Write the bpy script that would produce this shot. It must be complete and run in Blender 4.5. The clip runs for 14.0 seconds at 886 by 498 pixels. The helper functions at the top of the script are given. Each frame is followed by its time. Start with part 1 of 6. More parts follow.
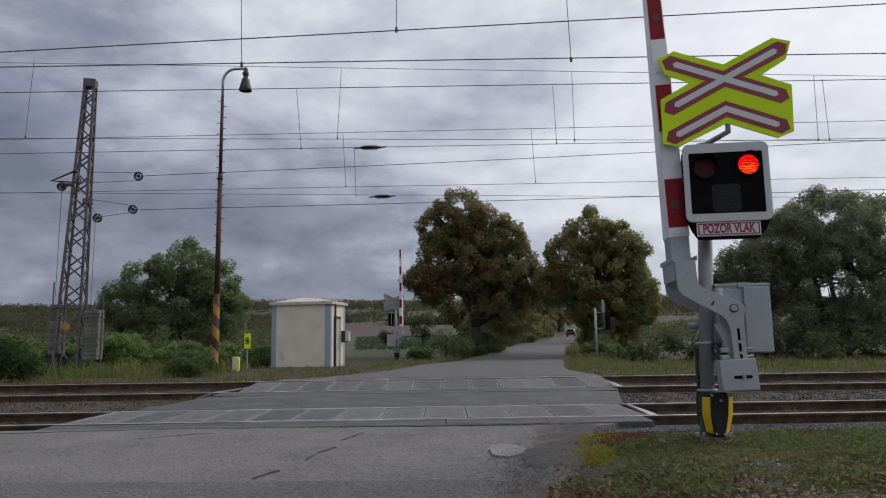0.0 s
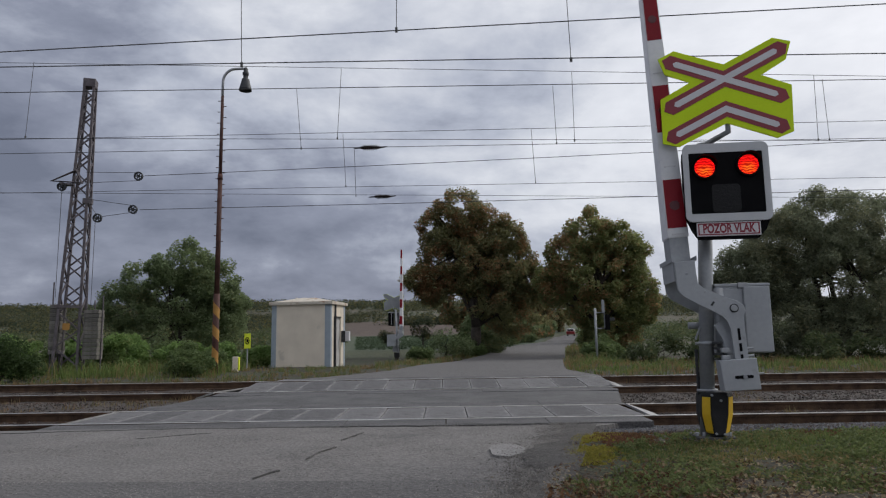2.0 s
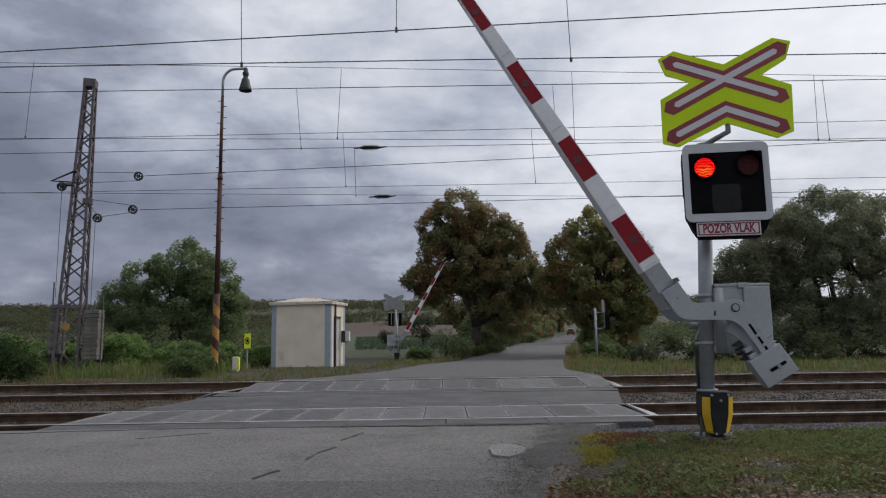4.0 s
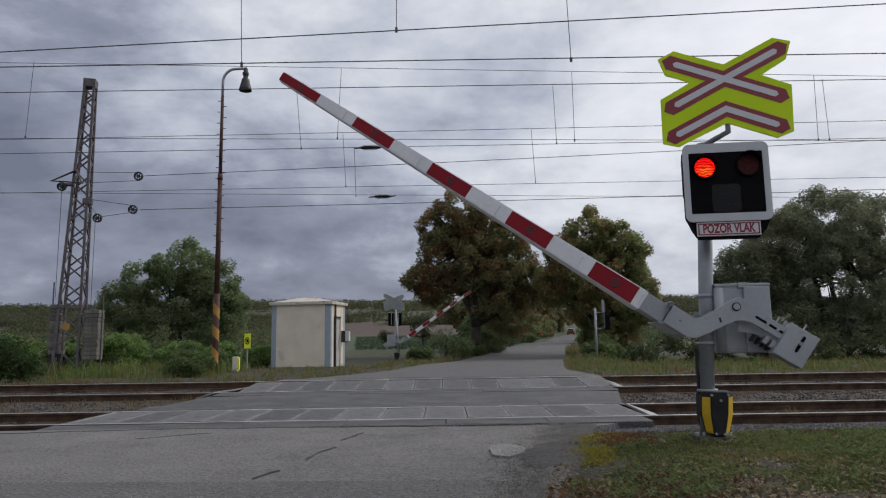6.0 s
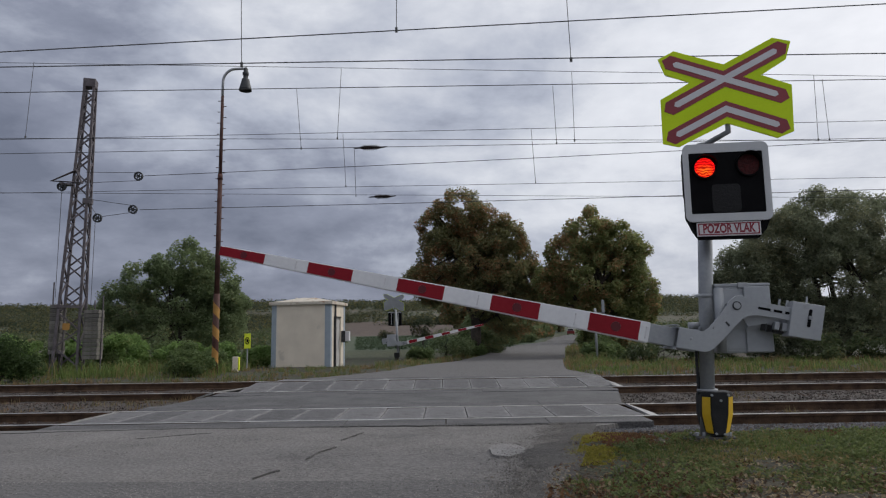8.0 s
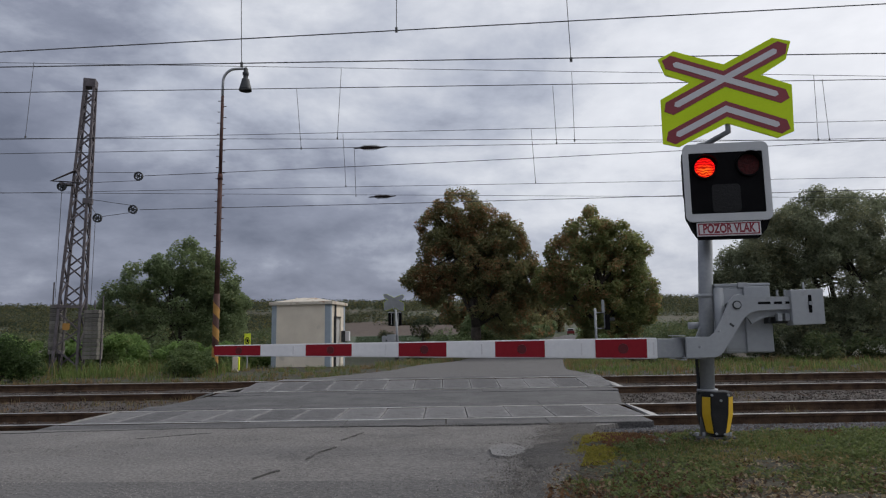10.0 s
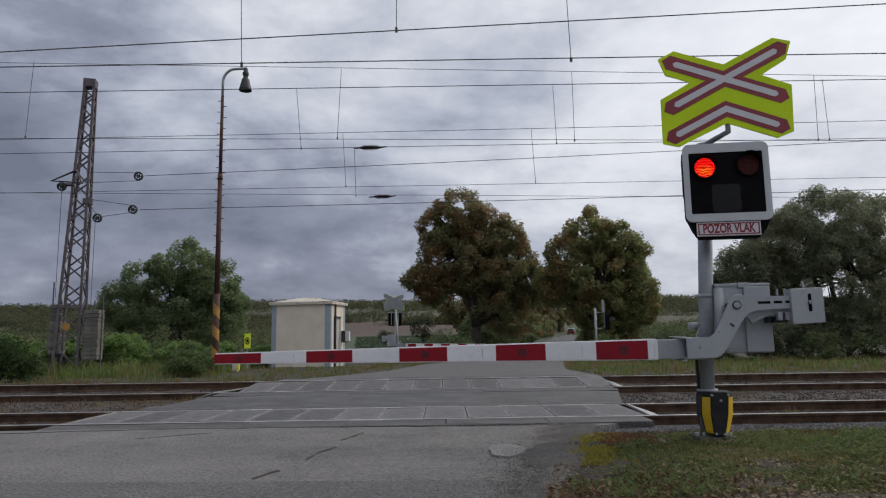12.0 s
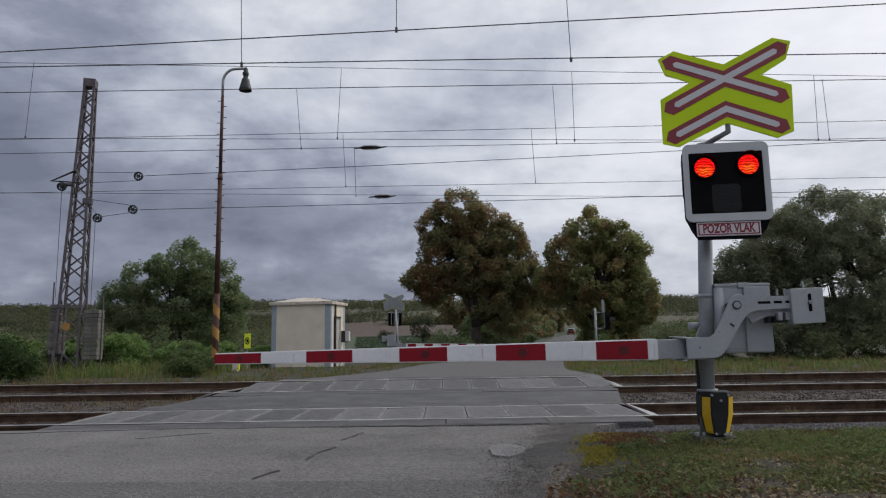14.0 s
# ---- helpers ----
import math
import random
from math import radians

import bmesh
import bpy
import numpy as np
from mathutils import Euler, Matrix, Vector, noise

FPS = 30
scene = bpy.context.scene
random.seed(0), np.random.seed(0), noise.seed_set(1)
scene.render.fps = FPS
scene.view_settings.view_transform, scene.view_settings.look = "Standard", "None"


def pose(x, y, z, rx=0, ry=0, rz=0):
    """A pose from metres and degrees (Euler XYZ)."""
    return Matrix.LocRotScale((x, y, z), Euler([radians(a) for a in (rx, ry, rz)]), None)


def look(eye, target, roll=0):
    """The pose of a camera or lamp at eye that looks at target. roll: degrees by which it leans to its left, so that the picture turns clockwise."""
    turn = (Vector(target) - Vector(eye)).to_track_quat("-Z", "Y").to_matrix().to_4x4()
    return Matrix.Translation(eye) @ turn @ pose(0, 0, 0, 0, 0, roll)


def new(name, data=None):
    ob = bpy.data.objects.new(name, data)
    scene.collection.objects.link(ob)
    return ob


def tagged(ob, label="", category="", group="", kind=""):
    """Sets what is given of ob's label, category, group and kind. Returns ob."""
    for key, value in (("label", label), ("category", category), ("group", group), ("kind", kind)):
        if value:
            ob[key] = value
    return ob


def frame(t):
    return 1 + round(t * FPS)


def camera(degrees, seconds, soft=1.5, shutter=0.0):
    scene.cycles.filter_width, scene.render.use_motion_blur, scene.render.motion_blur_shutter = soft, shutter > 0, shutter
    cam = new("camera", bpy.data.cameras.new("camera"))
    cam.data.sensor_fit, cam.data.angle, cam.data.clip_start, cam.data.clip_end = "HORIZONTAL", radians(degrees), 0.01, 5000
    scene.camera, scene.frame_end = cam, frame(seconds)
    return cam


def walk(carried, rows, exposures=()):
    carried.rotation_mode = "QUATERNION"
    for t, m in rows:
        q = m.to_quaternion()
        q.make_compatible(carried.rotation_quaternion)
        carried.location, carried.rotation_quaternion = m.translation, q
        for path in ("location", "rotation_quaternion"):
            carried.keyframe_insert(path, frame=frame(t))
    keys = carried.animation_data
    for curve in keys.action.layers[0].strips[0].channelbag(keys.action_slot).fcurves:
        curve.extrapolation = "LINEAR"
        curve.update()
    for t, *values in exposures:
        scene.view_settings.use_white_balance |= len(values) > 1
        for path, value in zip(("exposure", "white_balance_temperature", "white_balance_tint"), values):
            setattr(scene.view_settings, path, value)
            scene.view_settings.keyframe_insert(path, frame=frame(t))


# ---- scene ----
cam = camera(67.27, 14.0, soft=1.2)
EYE = Vector((0, 0, 1.05))
CAM = pose(0, 0, 1.05, 90 + 7.5726, 0, 0) @ pose(0, 0, 0, 0, 0, -0.8946)
walk(cam, [(0.0, CAM), (14.0, CAM)])

# ---- world and light: a broken overcast, brighter towards the right ----
world = bpy.data.worlds.new("overcast_sky")
scene.world = world
world.use_nodes = True
wn, wl = world.node_tree.nodes, world.node_tree.links
wn.clear()


def wnode(kind, **values):
    n = wn.new(kind)
    for k, v in values.items():
        n.inputs[k].default_value = v
    return n


w_out = wn.new("ShaderNodeOutputWorld")
w_bg = wn.new("ShaderNodeBackground")
w_bg.inputs["Strength"].default_value = 0.1
sky = wn.new("ShaderNodeTexSky")
sky.sky_type = "NISHITA"
sky.sun_disc = False
sky.sun_elevation = radians(38)
sky.sun_rotation = radians(62)
sky.air_density, sky.dust_density = 1.0, 4.0
w_co = wn.new("ShaderNodeTexCoord")
w_sep = wn.new("ShaderNodeSeparateXYZ")
wl.new(w_co.outputs["Generated"], w_sep.inputs[0])


def wmath(op, a, b=None):
    n = wn.new("ShaderNodeMath")
    n.operation = op
    for i, v in enumerate((a, b)):
        if v is None:
            continue
        if isinstance(v, (int, float)):
            n.inputs[i].default_value = v
        else:
            wl.new(v, n.inputs[i])
    return n.outputs[0]


# the cloud layer lies flat overhead: direction divided by its height
w_h = wmath("ADD", wmath("MAXIMUM", w_sep.outputs["Z"], 0.0), 0.24)
w_comb = wn.new("ShaderNodeCombineXYZ")
wl.new(wmath("DIVIDE", w_sep.outputs["X"], w_h), w_comb.inputs["X"])
wl.new(wmath("DIVIDE", w_sep.outputs["Y"], w_h), w_comb.inputs["Y"])
w_n1 = wnode("ShaderNodeTexNoise", Scale=1.35, Detail=10.0, Roughness=0.6, Distortion=0.15)
w_n3 = wnode("ShaderNodeTexNoise", Scale=2.4, Detail=8.0, Roughness=0.55, Distortion=0.2)
w_n2 = wnode("ShaderNodeTexNoise", Scale=0.62, Detail=2.0, Roughness=0.5)
w_map = wn.new("ShaderNodeMapping")
w_map.inputs["Scale"].default_value = (2.3, 2.3, 4.6)
w_map.inputs["Location"].default_value = (3.1, 1.7, 0.4)
wl.new(w_co.outputs["Generated"], w_map.inputs["Vector"])
wl.new(w_map.outputs[0], w_n1.inputs["Vector"])
wl.new(w_comb.outputs[0], w_n2.inputs["Vector"])
wl.new(w_comb.outputs[0], w_n3.inputs["Vector"])
w_sum = wmath("ADD", wmath("MULTIPLY", w_n1.outputs["Fac"], 1.05), wmath("MULTIPLY", w_n2.outputs["Fac"], 0.15))
w_sum = wmath("ADD", w_sum, wmath("MULTIPLY", wmath("SUBTRACT", w_n3.outputs["Fac"], 0.5), 0.45))
# the sun stands behind the clouds to the right
w_side = wmath("MULTIPLY", w_sep.outputs["X"], 0.41)
w_up = wmath("MULTIPLY", w_sep.outputs["Z"], 0.50)
w_fac = wmath("ADD", wmath("ADD", w_sum, w_side), wmath("ADD", w_up, -0.14))
w_ramp = wn.new("ShaderNodeValToRGB")
ramp = w_ramp.color_ramp
ramp.elements[0].position, ramp.elements[0].color = 0.22, (1.65, 1.85, 2.5, 1)
ramp.elements[1].position, ramp.elements[1].color = 1.0, (9.0, 9.2, 9.8, 1)
for at, tone in ((0.40, (2.7, 2.95, 3.8, 1)), (0.55, (4.6, 4.95, 5.9, 1)), (0.76, (7.4, 7.65, 8.3, 1))):
    ramp.elements.new(at).color = tone
wl.new(w_fac, w_ramp.inputs[0])
w_mix = wn.new("ShaderNodeMix")
w_mix.data_type = "RGBA"
w_mix.inputs["Factor"].default_value = 0.93
wl.new(sky.outputs[0], w_mix.inputs["A"])
wl.new(w_ramp.outputs[0], w_mix.inputs["B"])
wl.new(w_mix.outputs["Result"], w_bg.inputs["Color"])
wl.new(w_bg.outputs[0], w_out.inputs[0])

sun = new("sun", bpy.data.lights.new("sun", "SUN"))
sun.data.energy, sun.data.angle, sun.data.color = 1.25, radians(25), (1.0, 0.96, 0.9)
sun.matrix_world = look((0, 0, 30), (-math.sin(radians(62)), -math.cos(radians(62)), 30 - math.tan(radians(38))))
scene.view_settings.exposure = 0.0


# ---- materials ----
def mat(name, dark, light, scale=4.0, rough=0.7, bump=0.2, metal=0.0, fine=60.0, spread="", stain=None, stain_scale=0.6, stain_at=0.55, grain=0.9, blotch=1.9, spec=0.5):
    """Two-scale procedural surface. spread: 'island' or 'object' varies the tone piece by piece; stain: a second colour in worn patches."""
    m = bpy.data.materials.new(name)
    m.use_nodes = True
    n, l = m.node_tree.nodes, m.node_tree.links
    bsdf = n["Principled BSDF"]
    co = n.new("ShaderNodeTexCoord")
    big, small = n.new("ShaderNodeTexNoise"), n.new("ShaderNodeTexNoise")
    big.inputs["Scale"].default_value, big.inputs["Detail"].default_value = scale, 6
    small.inputs["Scale"].default_value, small.inputs["Detail"].default_value = fine, 4
    for t in (big, small):
        l.new(co.outputs["Object"], t.inputs["Vector"])
    add = n.new("ShaderNodeMath")
    add.operation = "MULTIPLY_ADD"
    l.new(small.outputs["Fac"], add.inputs[0])
    add.inputs[1].default_value = grain
    half = n.new("ShaderNodeMath")
    half.operation = "MULTIPLY_ADD"
    l.new(big.outputs["Fac"], half.inputs[0])
    half.inputs[1].default_value, half.inputs[2].default_value = blotch, 0.5 - (blotch + grain) / 2
    l.new(half.outputs[0], add.inputs[2])
    fac = add.outputs[0]
    if spread:
        info = n.new("ShaderNodeNewGeometry" if spread == "island" else "ShaderNodeObjectInfo")
        s = n.new("ShaderNodeMath")
        s.operation = "MULTIPLY_ADD"
        l.new(info.outputs["Random Per Island" if spread == "island" else "Random"], s.inputs[0])
        s.inputs[1].default_value = 0.7
        sh = n.new("ShaderNodeMath")
        sh.operation = "SUBTRACT"
        l.new(fac, sh.inputs[0])
        sh.inputs[1].default_value = 0.35
        l.new(sh.outputs[0], s.inputs[2])
        fac = s.outputs[0]
    mix = n.new("ShaderNodeMix")
    mix.data_type, mix.clamp_factor = "RGBA", True
    l.new(fac, mix.inputs["Factor"])
    mix.inputs["A"].default_value, mix.inputs["B"].default_value = (*dark, 1), (*light, 1)
    col = mix.outputs["Result"]
    if stain:
        st = n.new("ShaderNodeTexNoise")
        st.inputs["Scale"].default_value, st.inputs["Detail"].default_value = stain_scale, 7
        st.inputs["Roughness"].default_value = 0.65
        l.new(co.outputs["Object"], st.inputs["Vector"])
        r = n.new("ShaderNodeMapRange")
        r.inputs["From Min"].default_value, r.inputs["From Max"].default_value = stain_at, stain_at + 0.14
        l.new(st.outputs["Fac"], r.inputs["Value"])
        m2 = n.new("ShaderNodeMix")
        m2.data_type = "RGBA"
        l.new(r.outputs[0], m2.inputs["Factor"])
        l.new(col, m2.inputs["A"])
        m2.inputs["B"].default_value = (*stain, 1)
        col = m2.outputs["Result"]
    l.new(col, bsdf.inputs["Base Color"])
    bsdf.inputs["Roughness"].default_value, bsdf.inputs["Metallic"].default_value = rough, metal
    bsdf.inputs["Specular IOR Level"].default_value = spec
    if bump:
        b = n.new("ShaderNodeBump")
        b.inputs["Strength"].default_value, b.inputs["Distance"].default_value = bump, 0.02
        l.new(add.outputs[0], b.inputs["Height"])
        l.new(b.outputs[0], bsdf.inputs["Normal"])
    return m


def leaf_mat(name, dark, light, autumn=None, share=0.2):
    """Foliage: tone by clump and leaf, some leaves turned, light let through."""
    m = bpy.data.materials.new(name)
    m.use_nodes = True
    n, l = m.node_tree.nodes, m.node_tree.links
    bsdf = n["Principled BSDF"]
    geo, co, t = n.new("ShaderNodeNewGeometry"), n.new("ShaderNodeTexCoord"), n.new("ShaderNodeTexNoise")
    t.inputs["Scale"].default_value, t.inputs["Detail"].default_value = 0.55, 3
    l.new(co.outputs["Object"], t.inputs["Vector"])
    mix = n.new("ShaderNodeMix")
    mix.data_type = "RGBA"
    l.new(geo.outputs["Random Per Island"], mix.inputs["Factor"])
    mix.inputs["A"].default_value, mix.inputs["B"].default_value = (*dark, 1), (*light, 1)
    col = mix.outputs["Result"]
    if autumn:
        s = n.new("ShaderNodeMath")
        s.operation = "MULTIPLY_ADD"
        l.new(geo.outputs["Random Per Island"], s.inputs[0])
        s.inputs[1].default_value = 0.35
        l.new(t.outputs["Fac"], s.inputs[2])
        r = n.new("ShaderNodeMapRange")
        r.inputs["From Min"].default_value, r.inputs["From Max"].default_value = 0.9 - share, 1.02 - share
        l.new(s.outputs[0], r.inputs["Value"])
        m2 = n.new("ShaderNodeMix")
        m2.data_type = "RGBA"
        l.new(r.outputs[0], m2.inputs["Factor"])
        l.new(col, m2.inputs["A"])
        m2.inputs["B"].default_value = (*autumn, 1)
        col = m2.outputs["Result"]
    l.new(col, bsdf.inputs["Base Color"])
    bsdf.inputs["Roughness"].default_value = 0.6
    bsdf.inputs["Specular IOR Level"].default_value = 0.25
    tr = n.new("ShaderNodeBsdfTranslucent")
    l.new(col, tr.inputs["Color"])
    ms = n.new("ShaderNodeMixShader")
    ms.inputs[0].default_value = 0.5
    l.new(bsdf.outputs[0], ms.inputs[1])
    l.new(tr.outputs[0], ms.inputs[2])
    l.new(ms.outputs[0], n["Material Output"].inputs[0])
    return m


ASPHALT = mat("worn_asphalt", (0.088, 0.083, 0.081), (0.215, 0.204, 0.196), 1.1, 0.85, 0.6, fine=32, grain=2.2, blotch=0.9, stain=(0.075, 0.073, 0.074), stain_scale=0.9, stain_at=0.58)
ASPHALT_DARK = mat("older_asphalt", (0.062, 0.06, 0.06), (0.15, 0.143, 0.14), 1.3, 0.85, 0.6, fine=34, grain=2.2, blotch=0.9, stain=(0.055, 0.053, 0.055), stain_scale=1.1, stain_at=0.6)
ASPHALT_PALE = mat("pale_patch", (0.17, 0.165, 0.16), (0.30, 0.29, 0.285), 2.5, 0.85, 0.6, fine=40, grain=2.2)
GRAVEL = mat("road_grit", (0.06, 0.055, 0.05), (0.24, 0.225, 0.21), 3, 0.9, 0.3, fine=22, spread="island")
PATCH = mat("patched_asphalt", (0.045, 0.045, 0.046), (0.115, 0.113, 0.114), 1.4, 0.8, 0.5, fine=32, grain=2.0, stain=(0.15, 0.147, 0.145), stain_scale=1.2, stain_at=0.6)
BITUMEN = mat("bitumen_seam", (0.04, 0.039, 0.039), (0.09, 0.087, 0.086), 6, 0.7, 0.4, fine=50)
EDGE_SOIL = mat("dark_gritty_edge", (0.03, 0.027, 0.025), (0.105, 0.098, 0.092), 2.5, 0.9, 0.9, fine=40, grain=2.0, blotch=1.2, stain=(0.15, 0.14, 0.13), stain_scale=3.0, stain_at=0.62)
GREY_STONE = mat("grey_ballast_stone", (0.05, 0.051, 0.056), (0.19, 0.19, 0.20), 3, 0.9, 0.4, fine=22, spread="island")
LEAF_DARK = leaf_mat("dark_hedge_leaves", (0.035, 0.06, 0.022), (0.075, 0.115, 0.04))
LEAF_SCRUB = leaf_mat("dark_scrub_leaves", (0.06, 0.082, 0.038), (0.12, 0.15, 0.068), (0.16, 0.15, 0.065), 0.12)
LEAF_VERGE = leaf_mat("dull_verge_leaves", (0.08, 0.105, 0.038), (0.20, 0.24, 0.09), (0.26, 0.19, 0.085), 0.1)
LEAF_ELDER = leaf_mat("fresh_elder_leaves", (0.13, 0.21, 0.065), (0.24, 0.35, 0.115), (0.27, 0.3, 0.12), 0.1)
CAR_PAINT = mat("dull_red_car_paint", (0.16, 0.02, 0.02), (0.22, 0.03, 0.03), 3, 0.3, 0.0)
TAIL_GLASS = mat("dark_car_glass", (0.02, 0.022, 0.025), (0.03, 0.033, 0.036), 3, 0.1, 0.0)


def panel_mat(name, dark, light, pale):
    """Worn deck panels: tone by piece, tracked with dirt, edges rubbed pale."""
    m = mat(name, dark, light, 2.6, 0.85, 0.5, fine=34, grain=2.0, blotch=1.6, spread="object", stain=(0.04, 0.038, 0.038), stain_scale=2.2, stain_at=0.54)
    n, l = m.node_tree.nodes, m.node_tree.links
    bsdf = n["Principled BSDF"]
    col = bsdf.inputs["Base Color"].links[0].from_socket
    co, sep = n.new("ShaderNodeTexCoord"), n.new("ShaderNodeSeparateXYZ")
    l.new(co.outputs["Generated"], sep.inputs[0])
    ns = n.new("ShaderNodeTexNoise")
    ns.inputs["Scale"].default_value, ns.inputs["Detail"].default_value = 5.0, 6
    l.new(co.outputs["Object"], ns.inputs["Vector"])

    def op(kind, a, b):
        q = n.new("ShaderNodeMath")
        q.operation = kind
        for k, v in enumerate((a, b)):
            if isinstance(v, float):
                q.inputs[k].default_value = v
            else:
                l.new(v, q.inputs[k])
        return q.outputs[0]

    ex = op("ABSOLUTE", op("SUBTRACT", sep.outputs["X"], 0.5), 0.0)
    ey = op("ABSOLUTE", op("SUBTRACT", sep.outputs["Y"], 0.5), 0.0)
    e = op("ADD", op("MAXIMUM", ex, ey), op("MULTIPLY", op("SUBTRACT", ns.outputs["Fac"], 0.5), 0.22))
    r = n.new("ShaderNodeMapRange")
    r.inputs["From Min"].default_value, r.inputs["From Max"].default_value = 0.435, 0.50
    r.inputs["To Max"].default_value = 0.75
    l.new(e, r.inputs["Value"])
    mx = n.new("ShaderNodeMix")
    mx.data_type = "RGBA"
    l.new(r.outputs[0], mx.inputs["Factor"])
    l.new(col, mx.inputs["A"])
    mx.inputs["B"].default_value = (*pale, 1)
    l.new(mx.outputs["Result"], bsdf.inputs["Base Color"])
    return m


CONCRETE = panel_mat("panel_concrete", (0.055, 0.054, 0.057), (0.15, 0.147, 0.15), (0.235, 0.23, 0.23))
RUBBER = mat("crossing_asphalt", (0.04, 0.039, 0.041), (0.115, 0.112, 0.114), 1.8, 0.8, 0.5, fine=36, grain=2.0, stain=(0.16, 0.155, 0.15), stain_scale=1.8, stain_at=0.60)
STEEL_EDGE = mat("galvanised_edge", (0.24, 0.24, 0.24), (0.42, 0.41, 0.40), 5, 0.5, 0.1, 0.3)
RAIL = mat("rusty_rail", (0.03, 0.019, 0.014), (0.12, 0.074, 0.047), 6, 0.9, 0.4, 0.0, spec=0.2)
RAILHEAD = mat("polished_railhead", (0.42, 0.40, 0.38), (0.72, 0.70, 0.67), 3, 0.35, 0.05, 0.8, blotch=2.2)
BALLAST = mat("ballast_stone", (0.03, 0.025, 0.022), (0.14, 0.115, 0.10), 3, 0.9, 0.5, fine=22, spread="island", stain=(0.14, 0.08, 0.05), stain_scale=0.5)
BALLAST_BED = mat("ballast_bed", (0.018, 0.015, 0.013), (0.085, 0.07, 0.06), 9, 0.95, 1.0, fine=28, stain=(0.10, 0.06, 0.04), stain_scale=0.35)
SLEEPER = mat("weathered_sleeper", (0.08, 0.072, 0.065), (0.18, 0.165, 0.15), 4, 0.9, 0.3)
GALV = mat("galvanised_steel", (0.25, 0.26, 0.275), (0.37, 0.385, 0.40), 3.5, 0.5, 0.06, 0.35, fine=30)
GREY_PAINT = mat("grey_paint", (0.29, 0.305, 0.325), (0.375, 0.39, 0.41), 2.5, 0.42, 0.04, 0.0, fine=25, stain=(0.27, 0.275, 0.28), stain_scale=5, stain_at=0.62)
DARK_STEEL = mat("dark_steel", (0.03, 0.032, 0.035), (0.07, 0.072, 0.075), 6, 0.55, 0.1, 0.5)
WHITE_PAINT = mat("white_boom_paint", (0.66, 0.66, 0.68), (0.80, 0.80, 0.81), 2.5, 0.4, 0.03, fine=20)
RED_PAINT = mat("red_reflective_film", (0.215, 0.008, 0.016), (0.27, 0.012, 0.022), 3, 0.45, 0.03, fine=30, spec=0.2)
RED_DARK = mat("red_reflector", (0.07, 0.004, 0.008), (0.12, 0.006, 0.011), 3, 0.3, 0.03)
LIME = mat("lime_reflective_film", (0.52, 0.70, 0.008), (0.62, 0.80, 0.016), 2, 0.5, 0.02, fine=40, spec=0.2)
SIGN_RED = mat("sign_red_film", (0.20, 0.012, 0.026), (0.26, 0.02, 0.036), 4, 0.4, 0.02)
SIGN_WHITE = mat("sign_white_film", (0.55, 0.54, 0.56), (0.66, 0.65, 0.67), 4, 0.4, 0.02)
BLACK = mat("matt_black_board", (0.002, 0.002, 0.003), (0.006, 0.006, 0.007), 6, 0.7, 0.05, spec=0.08)
BLACK_RUBBER = mat("black_guard", (0.01, 0.01, 0.011), (0.024, 0.024, 0.026), 8, 0.65, 0.15, spec=0.25)
YELLOW = mat("yellow_guard_stripe", (0.62, 0.38, 0.01), (0.78, 0.50, 0.02), 5, 0.5, 0.08, stain=(0.3, 0.2, 0.03), stain_scale=9, stain_at=0.6)
LENS_OFF = mat("dark_red_lens", (0.02, 0.0015, 0.002), (0.075, 0.004, 0.005), 30, 0.4, 0.3, fine=70, spec=0.15)
LENS_CLEAR = mat("dark_clear_lens", (0.005, 0.005, 0.006), (0.01, 0.01, 0.011), 40, 0.35, 0.2, spec=0.2)
PLASTER = mat("shed_plaster", (0.62, 0.55, 0.45), (0.77, 0.69, 0.57), 1.6, 0.85, 0.15, fine=40, stain=(0.42, 0.38, 0.32), stain_scale=1.3, stain_at=0.6)
SHED_BLUE = mat("grey_blue_corner", (0.26, 0.31, 0.36), (0.34, 0.39, 0.44), 3, 0.7, 0.1)
ROOF_SLAB = mat("stained_roof_slab", (0.48, 0.44, 0.37), (0.64, 0.58, 0.5), 3, 0.85, 0.3, stain=(0.30, 0.17, 0.10), stain_scale=2.2, stain_at=0.53)
DARK_VOID = mat("dark_doorway", (0.02, 0.018, 0.016), (0.05, 0.045, 0.04), 4, 0.8, 0.1)
LATTICE = mat("weathered_lattice_steel", (0.065, 0.056, 0.062), (0.16, 0.14, 0.15), 5, 0.7, 0.2, 0.2)
RUST_POST = mat("rust_brown_post", (0.035, 0.014, 0.011), (0.095, 0.036, 0.027), 4, 0.75, 0.2)
ORANGE = mat("faded_orange_band", (0.30, 0.15, 0.035), (0.44, 0.23, 0.05), 6, 0.7, 0.1)
WIRE = mat("tarnished_copper_wire", (0.055, 0.055, 0.055), (0.10, 0.10, 0.10), 10, 0.6, 0.0, 0.4)
INSULATOR = mat("brown_insulator", (0.01, 0.007, 0.006), (0.025, 0.016, 0.014), 10, 0.5, 0.0, spec=0.2)
BARK = mat("tree_bark", (0.025, 0.02, 0.016), (0.075, 0.06, 0.048), 5, 0.95, 0.8, fine=20)
SIGN_YELLOW = mat("fluorescent_sign", (0.70, 0.78, 0.03), (0.8, 0.88, 0.05), 4, 0.5, 0.0)
LEAF_CHESTNUT = leaf_mat("chestnut_leaves", (0.17, 0.175, 0.09), (0.31, 0.305, 0.145), (0.37, 0.21, 0.11), 0.18)
